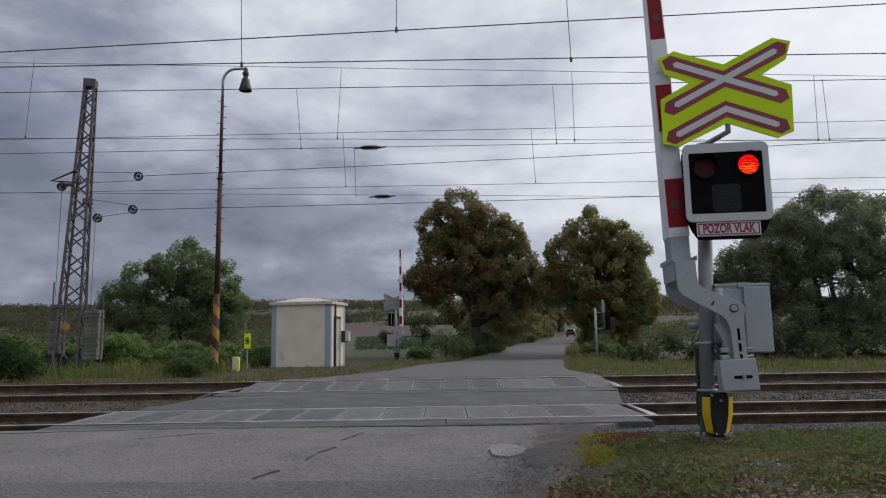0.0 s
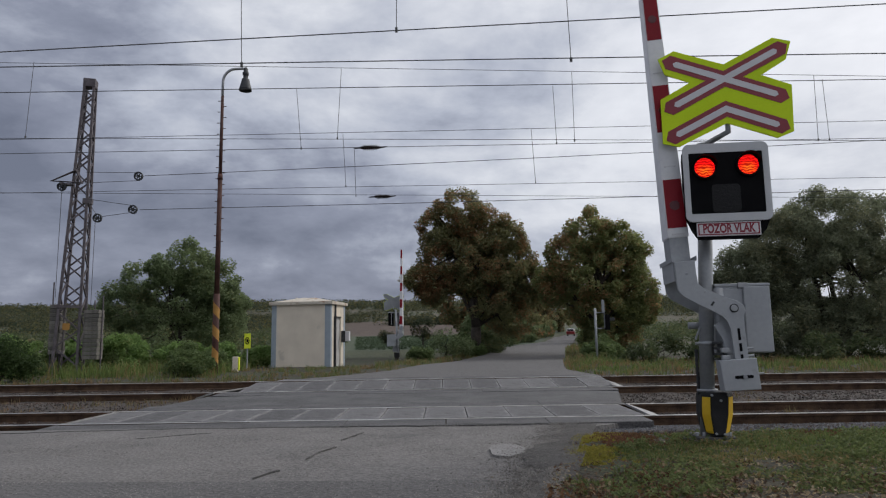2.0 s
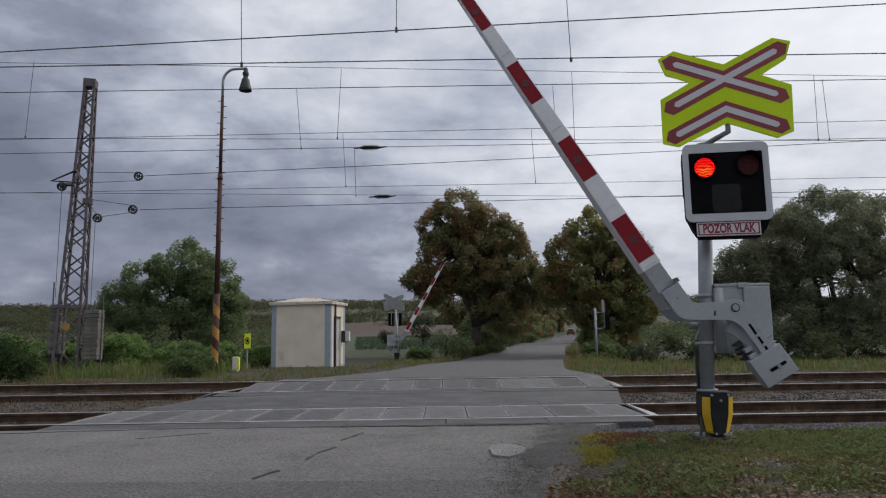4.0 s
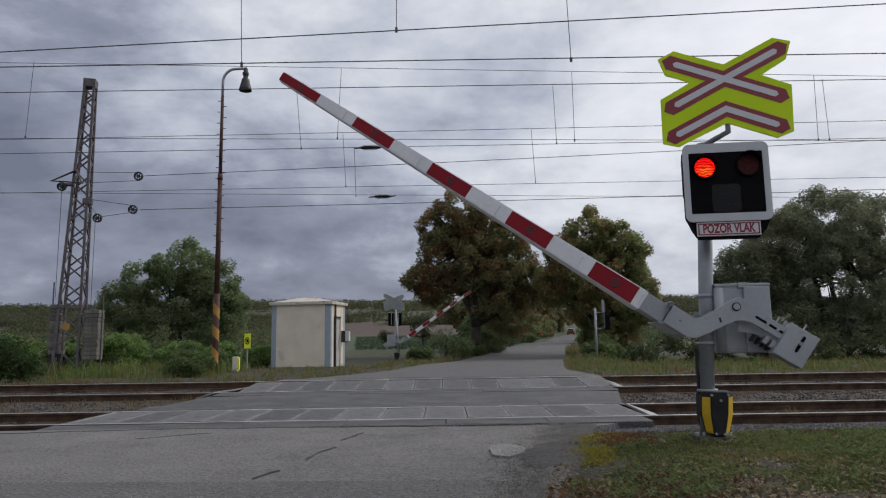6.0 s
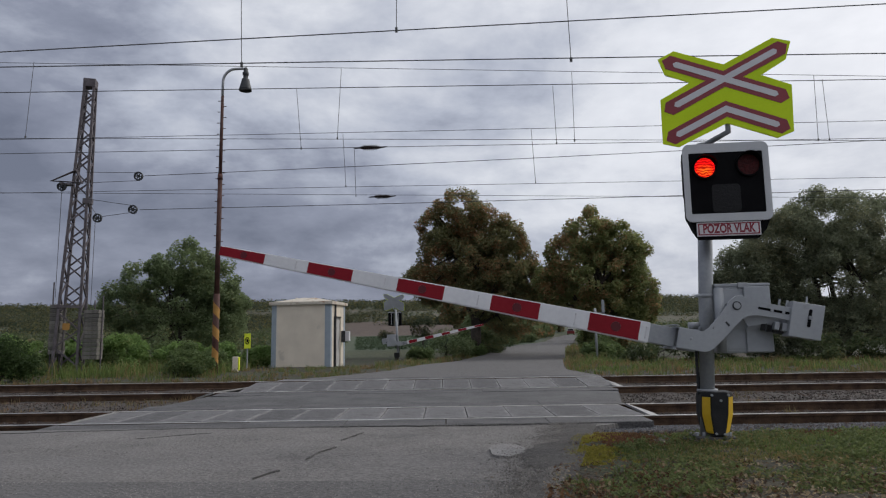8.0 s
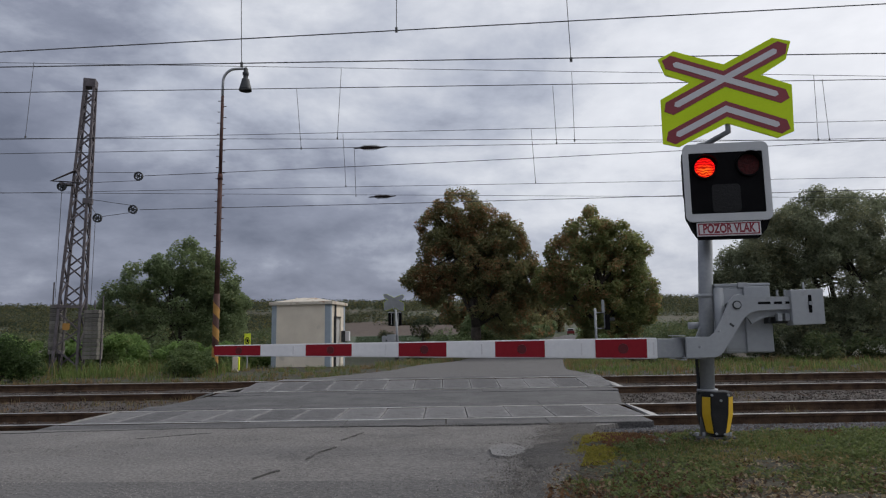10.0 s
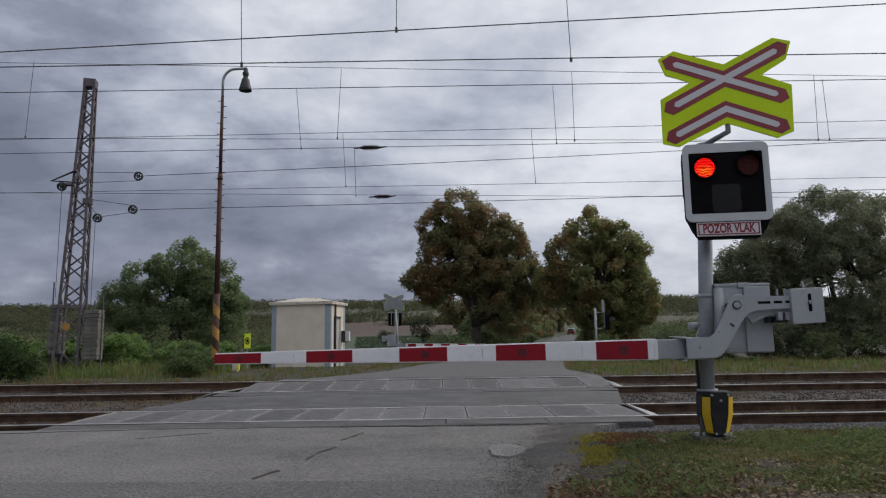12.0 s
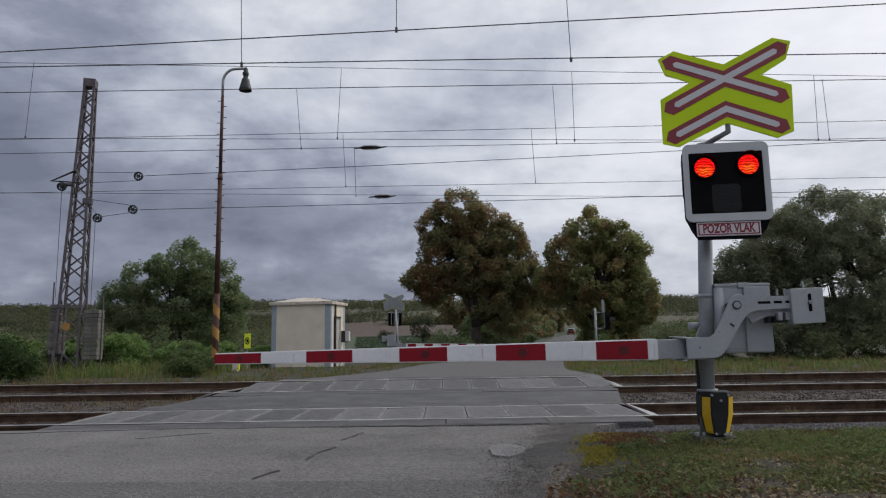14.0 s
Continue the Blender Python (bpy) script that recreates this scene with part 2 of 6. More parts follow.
LEAF_CHESTNUT_GREEN = leaf_mat("greener_chestnut_leaves", (0.18, 0.205, 0.09), (0.33, 0.355, 0.145), (0.37, 0.23, 0.115), 0.17)
LEAF_GREEN = leaf_mat("green_leaves", (0.145, 0.19, 0.095), (0.25, 0.31, 0.155), (0.28, 0.28, 0.13), 0.08)
LEAF_WILLOW = leaf_mat("olive_leaves", (0.17, 0.19, 0.125), (0.30, 0.325, 0.21), (0.30, 0.29, 0.17), 0.12)
LEAF_BUSH = leaf_mat("bush_leaves", (0.09, 0.13, 0.05), (0.185, 0.245, 0.10), (0.2, 0.2, 0.09), 0.1)
LEAF_CROP = leaf_mat("grey_green_crop", (0.05, 0.08, 0.042), (0.10, 0.135, 0.078))
GRAVEL_PALE = mat("pale_aggregate", (0.10, 0.095, 0.09), (0.34, 0.325, 0.31), 3, 0.9, 0.2, fine=22, spread="island")
FAR_GRASS = leaf_mat("rough_verge_grass", (0.095, 0.13, 0.042), (0.20, 0.24, 0.085), (0.24, 0.17, 0.085), 0.25)
LEAF_FAR = leaf_mat("far_wood_leaves", (0.045, 0.062, 0.04), (0.09, 0.105, 0.06), (0.16, 0.14, 0.055), 0.2)
GRASS_BLADE = leaf_mat("grass_blades", (0.085, 0.125, 0.034), (0.20, 0.265, 0.08), (0.25, 0.2, 0.085), 0.16)
MOSS = leaf_mat("yellow_moss", (0.19, 0.18, 0.03), (0.36, 0.31, 0.06), (0.3, 0.2, 0.06), 0.15)
FLOWER = leaf_mat("white_umbels", (0.5, 0.5, 0.45), (0.7, 0.7, 0.66))
RUST_MOSS = leaf_mat("rust_red_moss", (0.10, 0.045, 0.025), (0.20, 0.095, 0.055), (0.16, 0.12, 0.05), 0.2)
DRY_GRASS = leaf_mat("dry_grass", (0.11, 0.10, 0.045), (0.25, 0.20, 0.10), (0.22, 0.13, 0.07), 0.2)
DEAD_LEAF = leaf_mat("fallen_leaves", (0.045, 0.022, 0.012), (0.19, 0.105, 0.055), (0.34, 0.27, 0.17), 0.18)
BACK_METAL = mat("bare_sign_back", (0.24, 0.25, 0.26), (0.33, 0.34, 0.35), 4, 0.5, 0.05, 0.3)


def led_mat():
    """Lit red lens: wavy bright bars, hottest in the lower middle."""
    m = bpy.data.materials.new("lit_red_lens")
    m.use_nodes = True
    n, l = m.node_tree.nodes, m.node_tree.links
    co, wave, grad = n.new("ShaderNodeTexCoord"), n.new("ShaderNodeTexWave"), n.new("ShaderNodeTexGradient")
    wave.bands_direction = "Z"
    wave.inputs["Scale"].default_value, wave.inputs["Distortion"].default_value = 11.0, 7.0
    wave.inputs["Detail Scale"].default_value = 2.0
    l.new(co.outputs["Object"], wave.inputs["Vector"])
    mp = n.new("ShaderNodeMapping")
    mp.inputs["Location"].default_value = (0, 0, 0.35)
    mp.inputs["Scale"].default_value = (8.0, 8.0, 10.0)
    l.new(co.outputs["Object"], mp.inputs["Vector"])
    grad.gradient_type = "SPHERICAL"
    l.new(mp.outputs[0], grad.inputs["Vector"])
    hot = n.new("ShaderNodeMath")
    hot.operation = "MULTIPLY"
    l.new(grad.outputs["Fac"], hot.inputs[0])
    add = n.new("ShaderNodeMath")
    add.operation = "MULTIPLY_ADD"
    l.new(wave.outputs["Fac"], add.inputs[0])
    add.inputs[1].default_value, add.inputs[2].default_value = 0.6, 0.55
    l.new(add.outputs[0], hot.inputs[1])
    ramp_ = n.new("ShaderNodeValToRGB")
    e = ramp_.color_ramp.elements
    e[0].position, e[0].color = 0.25, (1.0, 0.008, 0.008, 1)
    e[1].position, e[1].color = 1.0, (1.0, 0.17, 0.015, 1)
    l.new(hot.outputs[0], ramp_.inputs[0])
    st = n.new("ShaderNodeMath")
    st.operation = "MULTIPLY_ADD"
    l.new(wave.outputs["Fac"], st.inputs[0])
    st.inputs[1].default_value, st.inputs[2].default_value = 0.9, 0.45
    em = n.new("ShaderNodeEmission")
    l.new(ramp_.outputs[0], em.inputs["Color"])
    l.new(st.outputs[0], em.inputs["Strength"])
    l.new(em.outputs[0], n["Material Output"].inputs[0])
    return m


LED = led_mat()
DOOR_GREY = mat("pale_door_paint", (0.38, 0.37, 0.36), (0.48, 0.47, 0.45), 3, 0.6, 0.05)


# ---- mesh helpers ----
def mesh_of(name, bm, material):
    bmesh.ops.recalc_face_normals(bm, faces=bm.faces)
    me = bpy.data.meshes.new(name)
    bm.to_mesh(me)
    bm.free()
    me.materials.append(material)
    return me


def part(name, bm, material, parent=None, label="", at=None):
    ob = new(name, mesh_of(name, bm, material))
    if parent:
        ob.parent = parent
    if at:
        ob.matrix_basis = at
    if label:
        ob["label"] = label
    return ob


def raw(name, verts, faces, material, parent=None, label=""):
    me = bpy.data.meshes.new(name)
    me.from_pydata(verts, [], faces)
    me.materials.append(material)
    ob = new(name, me)
    if parent:
        ob.parent = parent
    if label:
        ob["label"] = label
    return ob


def empty(name, m, label, category, group=""):
    ob = new(name)
    ob.matrix_basis = m
    return tagged(ob, label, category, group)


def box(x0, x1, y0, y1, z0, z1, bevel=0.0, bm=None):
    bm = bm or bmesh.new()
    made = bmesh.ops.create_cube(bm, size=1)["verts"]
    for v in made:
        v.co = Vector(((x0 + x1) / 2 + v.co.x * (x1 - x0), (y0 + y1) / 2 + v.co.y * (y1 - y0), (z0 + z1) / 2 + v.co.z * (z1 - z0)))
    if bevel:
        edges = {e for v in made for e in v.link_edges}
        bmesh.ops.bevel(bm, geom=list(edges), offset=bevel, segments=2, affect="EDGES", profile=0.6)
    return bm


def rod(p0, p1, r0, r1=None, n=12, bm=None):
    bm = bm or bmesh.new()
    p0, p1 = Vector(p0), Vector(p1)
    r1 = r0 if r1 is None else r1
    d = p1 - p0
    q = d.to_track_quat("Z", "Y").to_matrix()
    rings = []
    for p, r in ((p0, r0), (p1, r1)):
        rings.append([bm.verts.new(p + q @ Vector((r * math.cos(2 * math.pi * i / n), r * math.sin(2 * math.pi * i / n), 0))) for i in range(n)])
    for i in range(n):
        f_ = bm.faces.new((rings[0][i], rings[0][(i + 1) % n], rings[1][(i + 1) % n], rings[1][i]))
        f_.smooth = n > 8
    bm.faces.new(rings[0][::-1])
    bm.faces.new(rings[1])
    return bm


def tube(points, r, n=8, bm=None):
    """A pipe of one skin along the points."""
    bm = bm or bmesh.new()
    pts = [Vector(p) for p in points]
    closed = len(pts) > 3 and (pts[0] - pts[-1]).length < 1e-6
    if closed:
        pts = pts[:-1]
    rings = []
    for i, p in enumerate(pts):
        a = pts[i - 1] if i or closed else p
        b = pts[(i + 1) % len(pts)] if i + 1 < len(pts) or closed else p
        d = ((b - p).normalized() + (p - a).normalized()).normalized()
        side = d.cross(Vector((0, 1, 0.02)) if abs(d.y) < 0.9 else Vector((1, 0, 0))).normalized()
        up = side.cross(d)
        rings.append([bm.verts.new(p + r * (side * math.cos(2 * math.pi * (k + 0.5) / n) + up * math.sin(2 * math.pi * (k + 0.5) / n))) for k in range(n)])
    pairs = list(zip(rings, rings[1:])) + ([(rings[-1], rings[0])] if closed else [])
    for a, b in pairs:
        for k in range(n):
            bm.faces.new((a[k], a[(k + 1) % n], b[(k + 1) % n], b[k])).smooth = n > 6
    if not closed:
        bm.faces.new(rings[0][::-1])
        bm.faces.new(rings[-1])
    return bm


def plate(outline, y0, y1, bevel=0.0, bm=None):
    """A flat plate in the xz plane from y0 to y1."""
    bm = bm or bmesh.new()
    a = [bm.verts.new((x, y0, z)) for x, z in outline]
    b = [bm.verts.new((x, y1, z)) for x, z in outline]
    fs = [bm.faces.new(a), bm.faces.new(b[::-1])]
    k = len(outline)
    for i in range(k):
        bm.faces.new((a[i], b[i], b[(i + 1) % k], a[(i + 1) % k]))
    if bevel:
        edges = {e for f_ in fs for e in f_.edges}
        bmesh.ops.bevel(bm, geom=list(edges), offset=bevel, segments=2, affect="EDGES", profile=0.6)
    return bm


def round_rect(x0, x1, z0, z1, r, n=5):
    out = []
    for cx, cz, a0 in ((x1 - r, z1 - r, 0), (x0 + r, z1 - r, 90), (x0 + r, z0 + r, 180), (x1 - r, z0 + r, 270)):
        for i in range(n + 1):
            a = radians(a0 + 90 * i / n)
            out.append((cx + r * math.cos(a), cz + r * math.sin(a)))
    return out


def ring_plate(outer, inner, y0, y1):
    """A frame between two outlines of the same count."""
    bm = bmesh.new()
    k = len(outer)
    v = [[bm.verts.new((x, y, z)) for x, z in o] for o in (outer, inner) for y in (y0, y1)]
    for i in range(k):
        j = (i + 1) % k
        bm.faces.new((v[0][i], v[0][j], v[2][j], v[2][i]))
        bm.faces.new((v[1][i], v[3][i], v[3][j], v[1][j]))
        bm.faces.new((v[0][i], v[1][i], v[1][j], v[0][j]))
        bm.faces.new((v[2][i], v[2][j], v[3][j], v[3][i]))
    return bm


def lerp_rows(rows, y):
    if y <= rows[0][0]:
        return rows[0][1]
    for (y0, a), (y1, b) in zip(rows, rows[1:]):
        if y <= y1:
            return a + (b - a) * (y - y0) / (y1 - y0)
    return rows[-1][1]


# ---- lie of the land ----
RAILS = ((8.94, 0.0), (10.44, 0.0), (13.4, 0.042), (14.9, 0.155))
ROAD_Z = [(-20, 0), (8.2, 0), (10.5, 0), (13.4, 0.045), (14.9, 0.155), (15.7, 0.15), (20, 0.06), (28, -0.06), (40, -0.34), (48, -0.18), (62, 0.05), (90, 0.3), (120, 0.7), (160, 1.2)]
ROAD_L = [(8.2, -5.2), (10.4, -4.95), (13.4, -4.4), (15.0, -3.9), (17, -3.1), (22.6, -1.7), (30, -0.95), (40, 0.7), (48, 2.9), (62, 5.0), (75, 8.9), (90, 13.4), (120, 19.4), (160, 27)]
ROAD_R = [(-6, -0.6), (3, 0.25), (4.5, 0.6), (7.0, 1.28), (8.2, 1.62), (8.5, 2.6), (10.6, 2.75), (13.4, 3.4), (15, 3.55), (17, 3.6), (21, 3.75), (27, 4.75), (36, 6.5), (48, 8.6), (61, 11.0), (75, 14.2), (90, 17.4), (120, 23.4), (160, 32)]
LAND = [(-60, -0.015), (7.3, -0.01), (8.2, -0.12), (8.7, -0.22), (15.6, -0.12), (17.0, -0.02), (24, -0.02), (28, -0.07), (40, -0.30), (48, -0.22), (62, 0.0), (90, 0.2), (120, 0.55), (200, 2.4), (300, 7.5), (450, 17.5), (700, 33), (950, 46), (1500, 52), (4500, 54)]


def on_road(x, y, margin=0.0):
    if y < 8.2:
        return x < lerp_rows(ROAD_R, y) + margin
    return y < 160 and lerp_rows(ROAD_L, y) - margin < x < lerp_rows(ROAD_R, y) + margin


def land_z(x, y):
    z = lerp_rows(LAND, y)
    if y > 16.5:
        k = min(1, (y - 16.5) / 10)
        z += k * 0.06 * noise.noise((x * 0.35, y * 0.35, 0))
    if y > 120:
        k = min(1, (y - 120) / 500)
        z += k * 7 * noise.noise((x * 0.004, y * 0.003, 3)) - k * 0.006 * x
    elif y < 8 and x > 0:
        z += 0.03 * noise.noise((x * 1.4, y * 1.4, 5))
    if y < 8:
        # the verge creeps over the broken road edge
        e = x - lerp_rows(ROAD_R, y) + 0.16 * noise.noise((x * 2.1, y * 2.1, 6)) + 0.1
        k = max(0.0, min(1.0, (e + 0.2) / 0.4))
        z = -0.05 + (z + 0.065) * k * k * (3 - 2 * k)
    elif on_road(x, y, 0.5):
        z = min(z, lerp_rows(ROAD_Z, y) - 0.07)
    return z


def ground_mat():
    """Verge earth near by, then crop rows, ploughed land and rough meadow further out."""
    m = bpy.data.materials.new("ground_cover")
    m.use_nodes = True
    n, l = m.node_tree.nodes, m.node_tree.links
    bsdf = n["Principled BSDF"]
    co = n.new("ShaderNodeTexCoord")
    sep = n.new("ShaderNodeSeparateXYZ")
    l.new(co.outputs["Object"], sep.inputs[0])

    def tex(scale, detail=6):
        t = n.new("ShaderNodeTexNoise")
        t.inputs["Scale"].default_value, t.inputs["Detail"].default_value = scale, detail
        l.new(co.outputs["Object"], t.inputs["Vector"])
        return t.outputs["Fac"]

    def ramp_(fac, *stops):
        r = n.new("ShaderNodeValToRGB")
        e = r.color_ramp.elements
        e[0].position, e[0].color = stops[0][0], (*stops[0][1], 1)
        e[1].position, e[1].color = stops[-1][0], (*stops[-1][1], 1)
        for p_, c_ in stops[1:-1]:
            e.new(p_).color = (*c_, 1)
        l.new(fac, r.inputs[0])
        return r.outputs[0]

    def band(y0, y1, wobble=6.0):
        a = n.new("ShaderNodeMath")
        a.operation = "MULTIPLY_ADD"
        l.new(wide, a.inputs[0])
        a.inputs[1].default_value = wobble
        l.new(sep.outputs["Y"], a.inputs[2])
        r = n.new("ShaderNodeMapRange")
        r.inputs["From Min"].default_value, r.inputs["From Max"].default_value = y0 + wobble / 2, y1 + wobble / 2
        l.new(a.outputs[0], r.inputs["Value"])
        return r.outputs[0]

    def over(fac, a, b):
        mx = n.new("ShaderNodeMix")
        mx.data_type = "RGBA"
        l.new(fac, mx.inputs["Factor"])
        l.new(a, mx.inputs["A"])
        l.new(b, mx.inputs["B"])
        return mx.outputs["Result"]

    wide, fine, rough_ = tex(0.05), tex(22, 9), tex(1.1)
    verge = over(ramp_(rough_, (0.42, (0, 0, 0)), (0.6, (1, 1, 1))), ramp_(fine, (0.38, (0.012, 0.016, 0.007)), (0.62, (0.05, 0.062, 0.024))), ramp_(fine, (0.38, (0.014, 0.011, 0.008)), (0.62, (0.07, 0.05, 0.034))))
    wave = n.new("ShaderNodeTexWave")
    wave.bands_direction = "Y"
    wave.inputs["Scale"].default_value, wave.inputs["Distortion"].default_value = 0.12, 3.0
    l.new(co.outputs["Object"], wave.inputs["Vector"])
    crop = over(wave.outputs["Fac"], ramp_(rough_, (0.35, (0.04, 0.06, 0.03)), (0.7, (0.075, 0.10, 0.055))), ramp_(fine, (0.35, (0.05, 0.07, 0.045)), (0.65, (0.095, 0.12, 0.085))))
    plough = ramp_(tex(0.4), (0.35, (0.055, 0.037, 0.028)), (0.7, (0.098, 0.068, 0.051)))
    meadow = over(ramp_(tex(0.012, 4), (0.44, (0, 0, 0)), (0.56, (1, 1, 1))), ramp_(tex(0.15), (0.35, (0.035, 0.047, 0.024)), (0.7, (0.07, 0.085, 0.04))), ramp_(tex(0.2), (0.35, (0.06, 0.055, 0.035)), (0.7, (0.095, 0.085, 0.053))))
    lean = n.new("ShaderNodeMath")
    lean.operation = "MULTIPLY_ADD"
    l.new(sep.outputs["Y"], lean.inputs[0])
    lean.inputs[1].default_value = 0.15
    l.new(sep.outputs["X"], lean.inputs[2])
    openland = n.new("ShaderNodeMapRange")
    openland.inputs["From Min"].default_value, openland.inputs["From Max"].default_value = -2.0, 3.0
    l.new(lean.outputs[0], openland.inputs["Value"])
    lean2 = n.new("ShaderNodeMath")
    lean2.operation = "MULTIPLY_ADD"
    l.new(sep.outputs["Y"], lean2.inputs[0])
    lean2.inputs[1].default_value = -0.17
    l.new(sep.outputs["X"], lean2.inputs[2])
    beyond_road = n.new("ShaderNodeMapRange")
    beyond_road.inputs["From Min"].default_value, beyond_road.inputs["From Max"].default_value = -3.0, -1.0
    l.new(lean2.outputs[0], beyond_road.inputs["Value"])
    fields = over(band(58, 64), ramp_(tex(2.5), (0.35, (0.032, 0.038, 0.018)), (0.65, (0.07, 0.075, 0.035))), crop)
    fields = over(band(150, 165), fields, plough)
    c = over(openland.outputs[0], meadow, fields)
    c = over(beyond_road.outputs[0], c, meadow)
    c = over(band(43, 47), verge, c)
    c = over(band(330, 350, 30), c, meadow)
    l.new(c, bsdf.inputs["Base Color"])
    bsdf.inputs["Roughness"].default_value = 0.95
    b = n.new("ShaderNodeBump")
    b.inputs["Strength"].default_value, b.inputs["Distance"].default_value = 0.7, 0.05
    l.new(fine, b.inputs["Height"])
    l.new(b.outputs[0], bsdf.inputs["Normal"])
    return m


def spread_axis(lo, hi, fine_lo, fine_hi, step):
    out, v, s = [], fine_lo, step
    while v < fine_hi:
        out.append(v)
        v += step
    s = step
    while v < hi:
        out.append(v)
        s *= 1.16
        v += s
    out.append(hi)
    v, s = fine_lo, step
    while v > lo:
        s *= 1.16
        v -= s
        out.insert(0, max(v, lo))
    return out


def ground():
    xs, ys = spread_axis(-3000, 3000, -20, 24, 0.2), spread_axis(-300, 4500, 1, 42, 0.22)
    verts = [(x, y, land_z(x, y)) for y in ys for x in xs]
    k = len(xs)
    faces = [(j * k + i, j * k + i + 1, (j + 1) * k + i + 1, (j + 1) * k + i) for j in range(len(ys) - 1) for i in range(k - 1)]
    ob = raw("ground", verts, faces, ground_mat())
    ob.data.polygons.foreach_set("use_smooth", [True] * len(ob.data.polygons))
    tagged(ob, "grassy verge, crop field and ploughed land rising to far hills", "ground", kind="structure")


def strip(name, y0, y1, left, right, material, label, lift=0.0, step=0.5, skirt=0.2, ragged=0.0, category="road"):
    """A road surface between two edges, with sides that go into the ground."""
    verts, faces, y = [], [], y0
    rows = []
    while True:
        rows.append(y)
        if y >= y1:
            break
        y = min(y1, y + step * (1 if y < 60 else 4))
    nx = 10
    for y in rows:
        a, b = lerp_rows(left, y), lerp_rows(right, y)
        a += ragged * noise.noise((y * 1.7, 0, 1))
        b += ragged * (noise.noise((y * 1.7, 0, 9)) + 0.5 * noise.noise((y * 5, 0, 4)))
        z = lerp_rows(ROAD_Z, y) + lift
        verts.append((a - 0.05, y, z - skirt))
        for i in range(nx + 1):
            x = a + (b - a) * i / nx
            verts.append((x, y, z + 0.003 * noise.noise((x * 0.8, y * 0.8, 2)) - (0.02 if i in (0, nx) else 0)))
        verts.append((b + 0.05, y, z - skirt))
    k = nx + 3
    for j in range(len(rows) - 1):
        for i in range(k - 1):
            faces.append((j * k + i, j * k + i + 1, (j + 1) * k + i + 1, (j + 1) * k + i))
    faces.append(tuple(range(k)))
    faces.append(tuple(range((len(rows) - 1) * k, len(rows) * k))[::-1])
    ob = raw(name, verts, faces, material)
    tagged(ob, label, category, kind="structure")
    return ob


def rail_track(rail_y, name, label):
    """One track: two rails on sleepers, open at the crossing."""
    mid_y = (rail_y[0][0] + rail_y[1][0]) / 2
    t = empty(name, pose(0, mid_y, 0), label, "railway track", "railway tracks")
    prof = [(-0.07, -0.16), (0.07, -0.16), (0.07, -0.148), (0.012, -0.128), (0.012, -0.045), (0.036, -0.036), (0.036, -0.006), (-0.036, -0.006), (-0.036, -0.036), (-0.012, -0.045), (-0.012, -0.128), (-0.07, -0.148)]
    for y, z in rail_y:
        verts = [(x, y - mid_y + dy, z + dz) for x in (-70, 75) for dy, dz in prof]
        k = len(prof)
        faces = [(i, (i + 1) % k, k + (i + 1) % k, k + i) for i in range(k)] + [tuple(range(k)), tuple(range(k, 2 * k))]
        r = raw("rail", verts, faces, RAIL, t)
        part("railhead", box(-70, 75, y - mid_y - 0.034, y - mid_y + 0.034, z - 0.008, z), RAILHEAD, r, "bright worn running surface")
    me = mesh_of("sleeper", box(-0.13, 0.13, -1.22, 1.22, -0.22, 0.0, 0.02), SLEEPER)
    slope = math.degrees(math.atan2(rail_y[1][1] - rail_y[0][1], 1.5))
    zm = (rail_y[0][1] + rail_y[1][1]) / 2
    for i in range(-48, 62):
        x = i * 0.6 + 0.1
        if lerp_rows(ROAD_L, mid_y) + 0.2 < x < lerp_rows(ROAD_R, mid_y) - 0.2:
            continue
        s = new("sleeper", me)
        s.parent = t
        s.matrix_basis = pose(x, 0, zm - 0.165, slope, 0, random.uniform(-0.6, 0.6))
    return t


def stones(rows, n, size, material, name, label, avoid=True):
    """Loose stones strewn on the bed; one joined mesh."""
    verts, faces = [], []
    for _ in range(n):
        x0, x1, y0, y1 = random.choice(rows)
        x, y = random.uniform(x0, x1), random.uniform(y0, y1)
        if avoid and on_road(x, y, 0.05):
            continue
        z = bed_z(y) if 8.0 < y < 16.4 else land_z(x, y)
        s = random.uniform(0.5, 1.0) * size
        m = Matrix.Translation((x, y, z + s * 0.25)) @ Euler([random.uniform(0, 6.3) for _ in range(3)]).to_matrix().to_4x4()
        b = len(verts)
        for v in ((1, 0, 0), (-1, 0, 0), (0, 1, 0), (0, -1, 0), (0, 0, 1), (0, 0, -1)):
            verts.append(m @ (Vector(v) * s * random.uniform(0.55, 1.0)))
        for f_ in ((0, 2, 4), (2, 1, 4), (1, 3, 4), (3, 0, 4), (2, 0, 5), (1, 2, 5), (3, 1, 5), (0, 3, 5)):
            faces.append(tuple(b + i for i in f_))
    return tagged(raw(name, verts, faces, material), label, "ballast", kind="stuff")


BED = [(7.7, -0.16), (8.3, -0.10), (8.85, -0.15), (9.6, -0.16), (10.5, -0.15), (11.3, -0.10), (12.6, -0.08), (13.3, -0.10), (14.2, -0.055), (15.0, 0.0), (15.7, 0.02), (16.5, -0.08)]


def bed_z(y):
    return lerp_rows(BED, y)


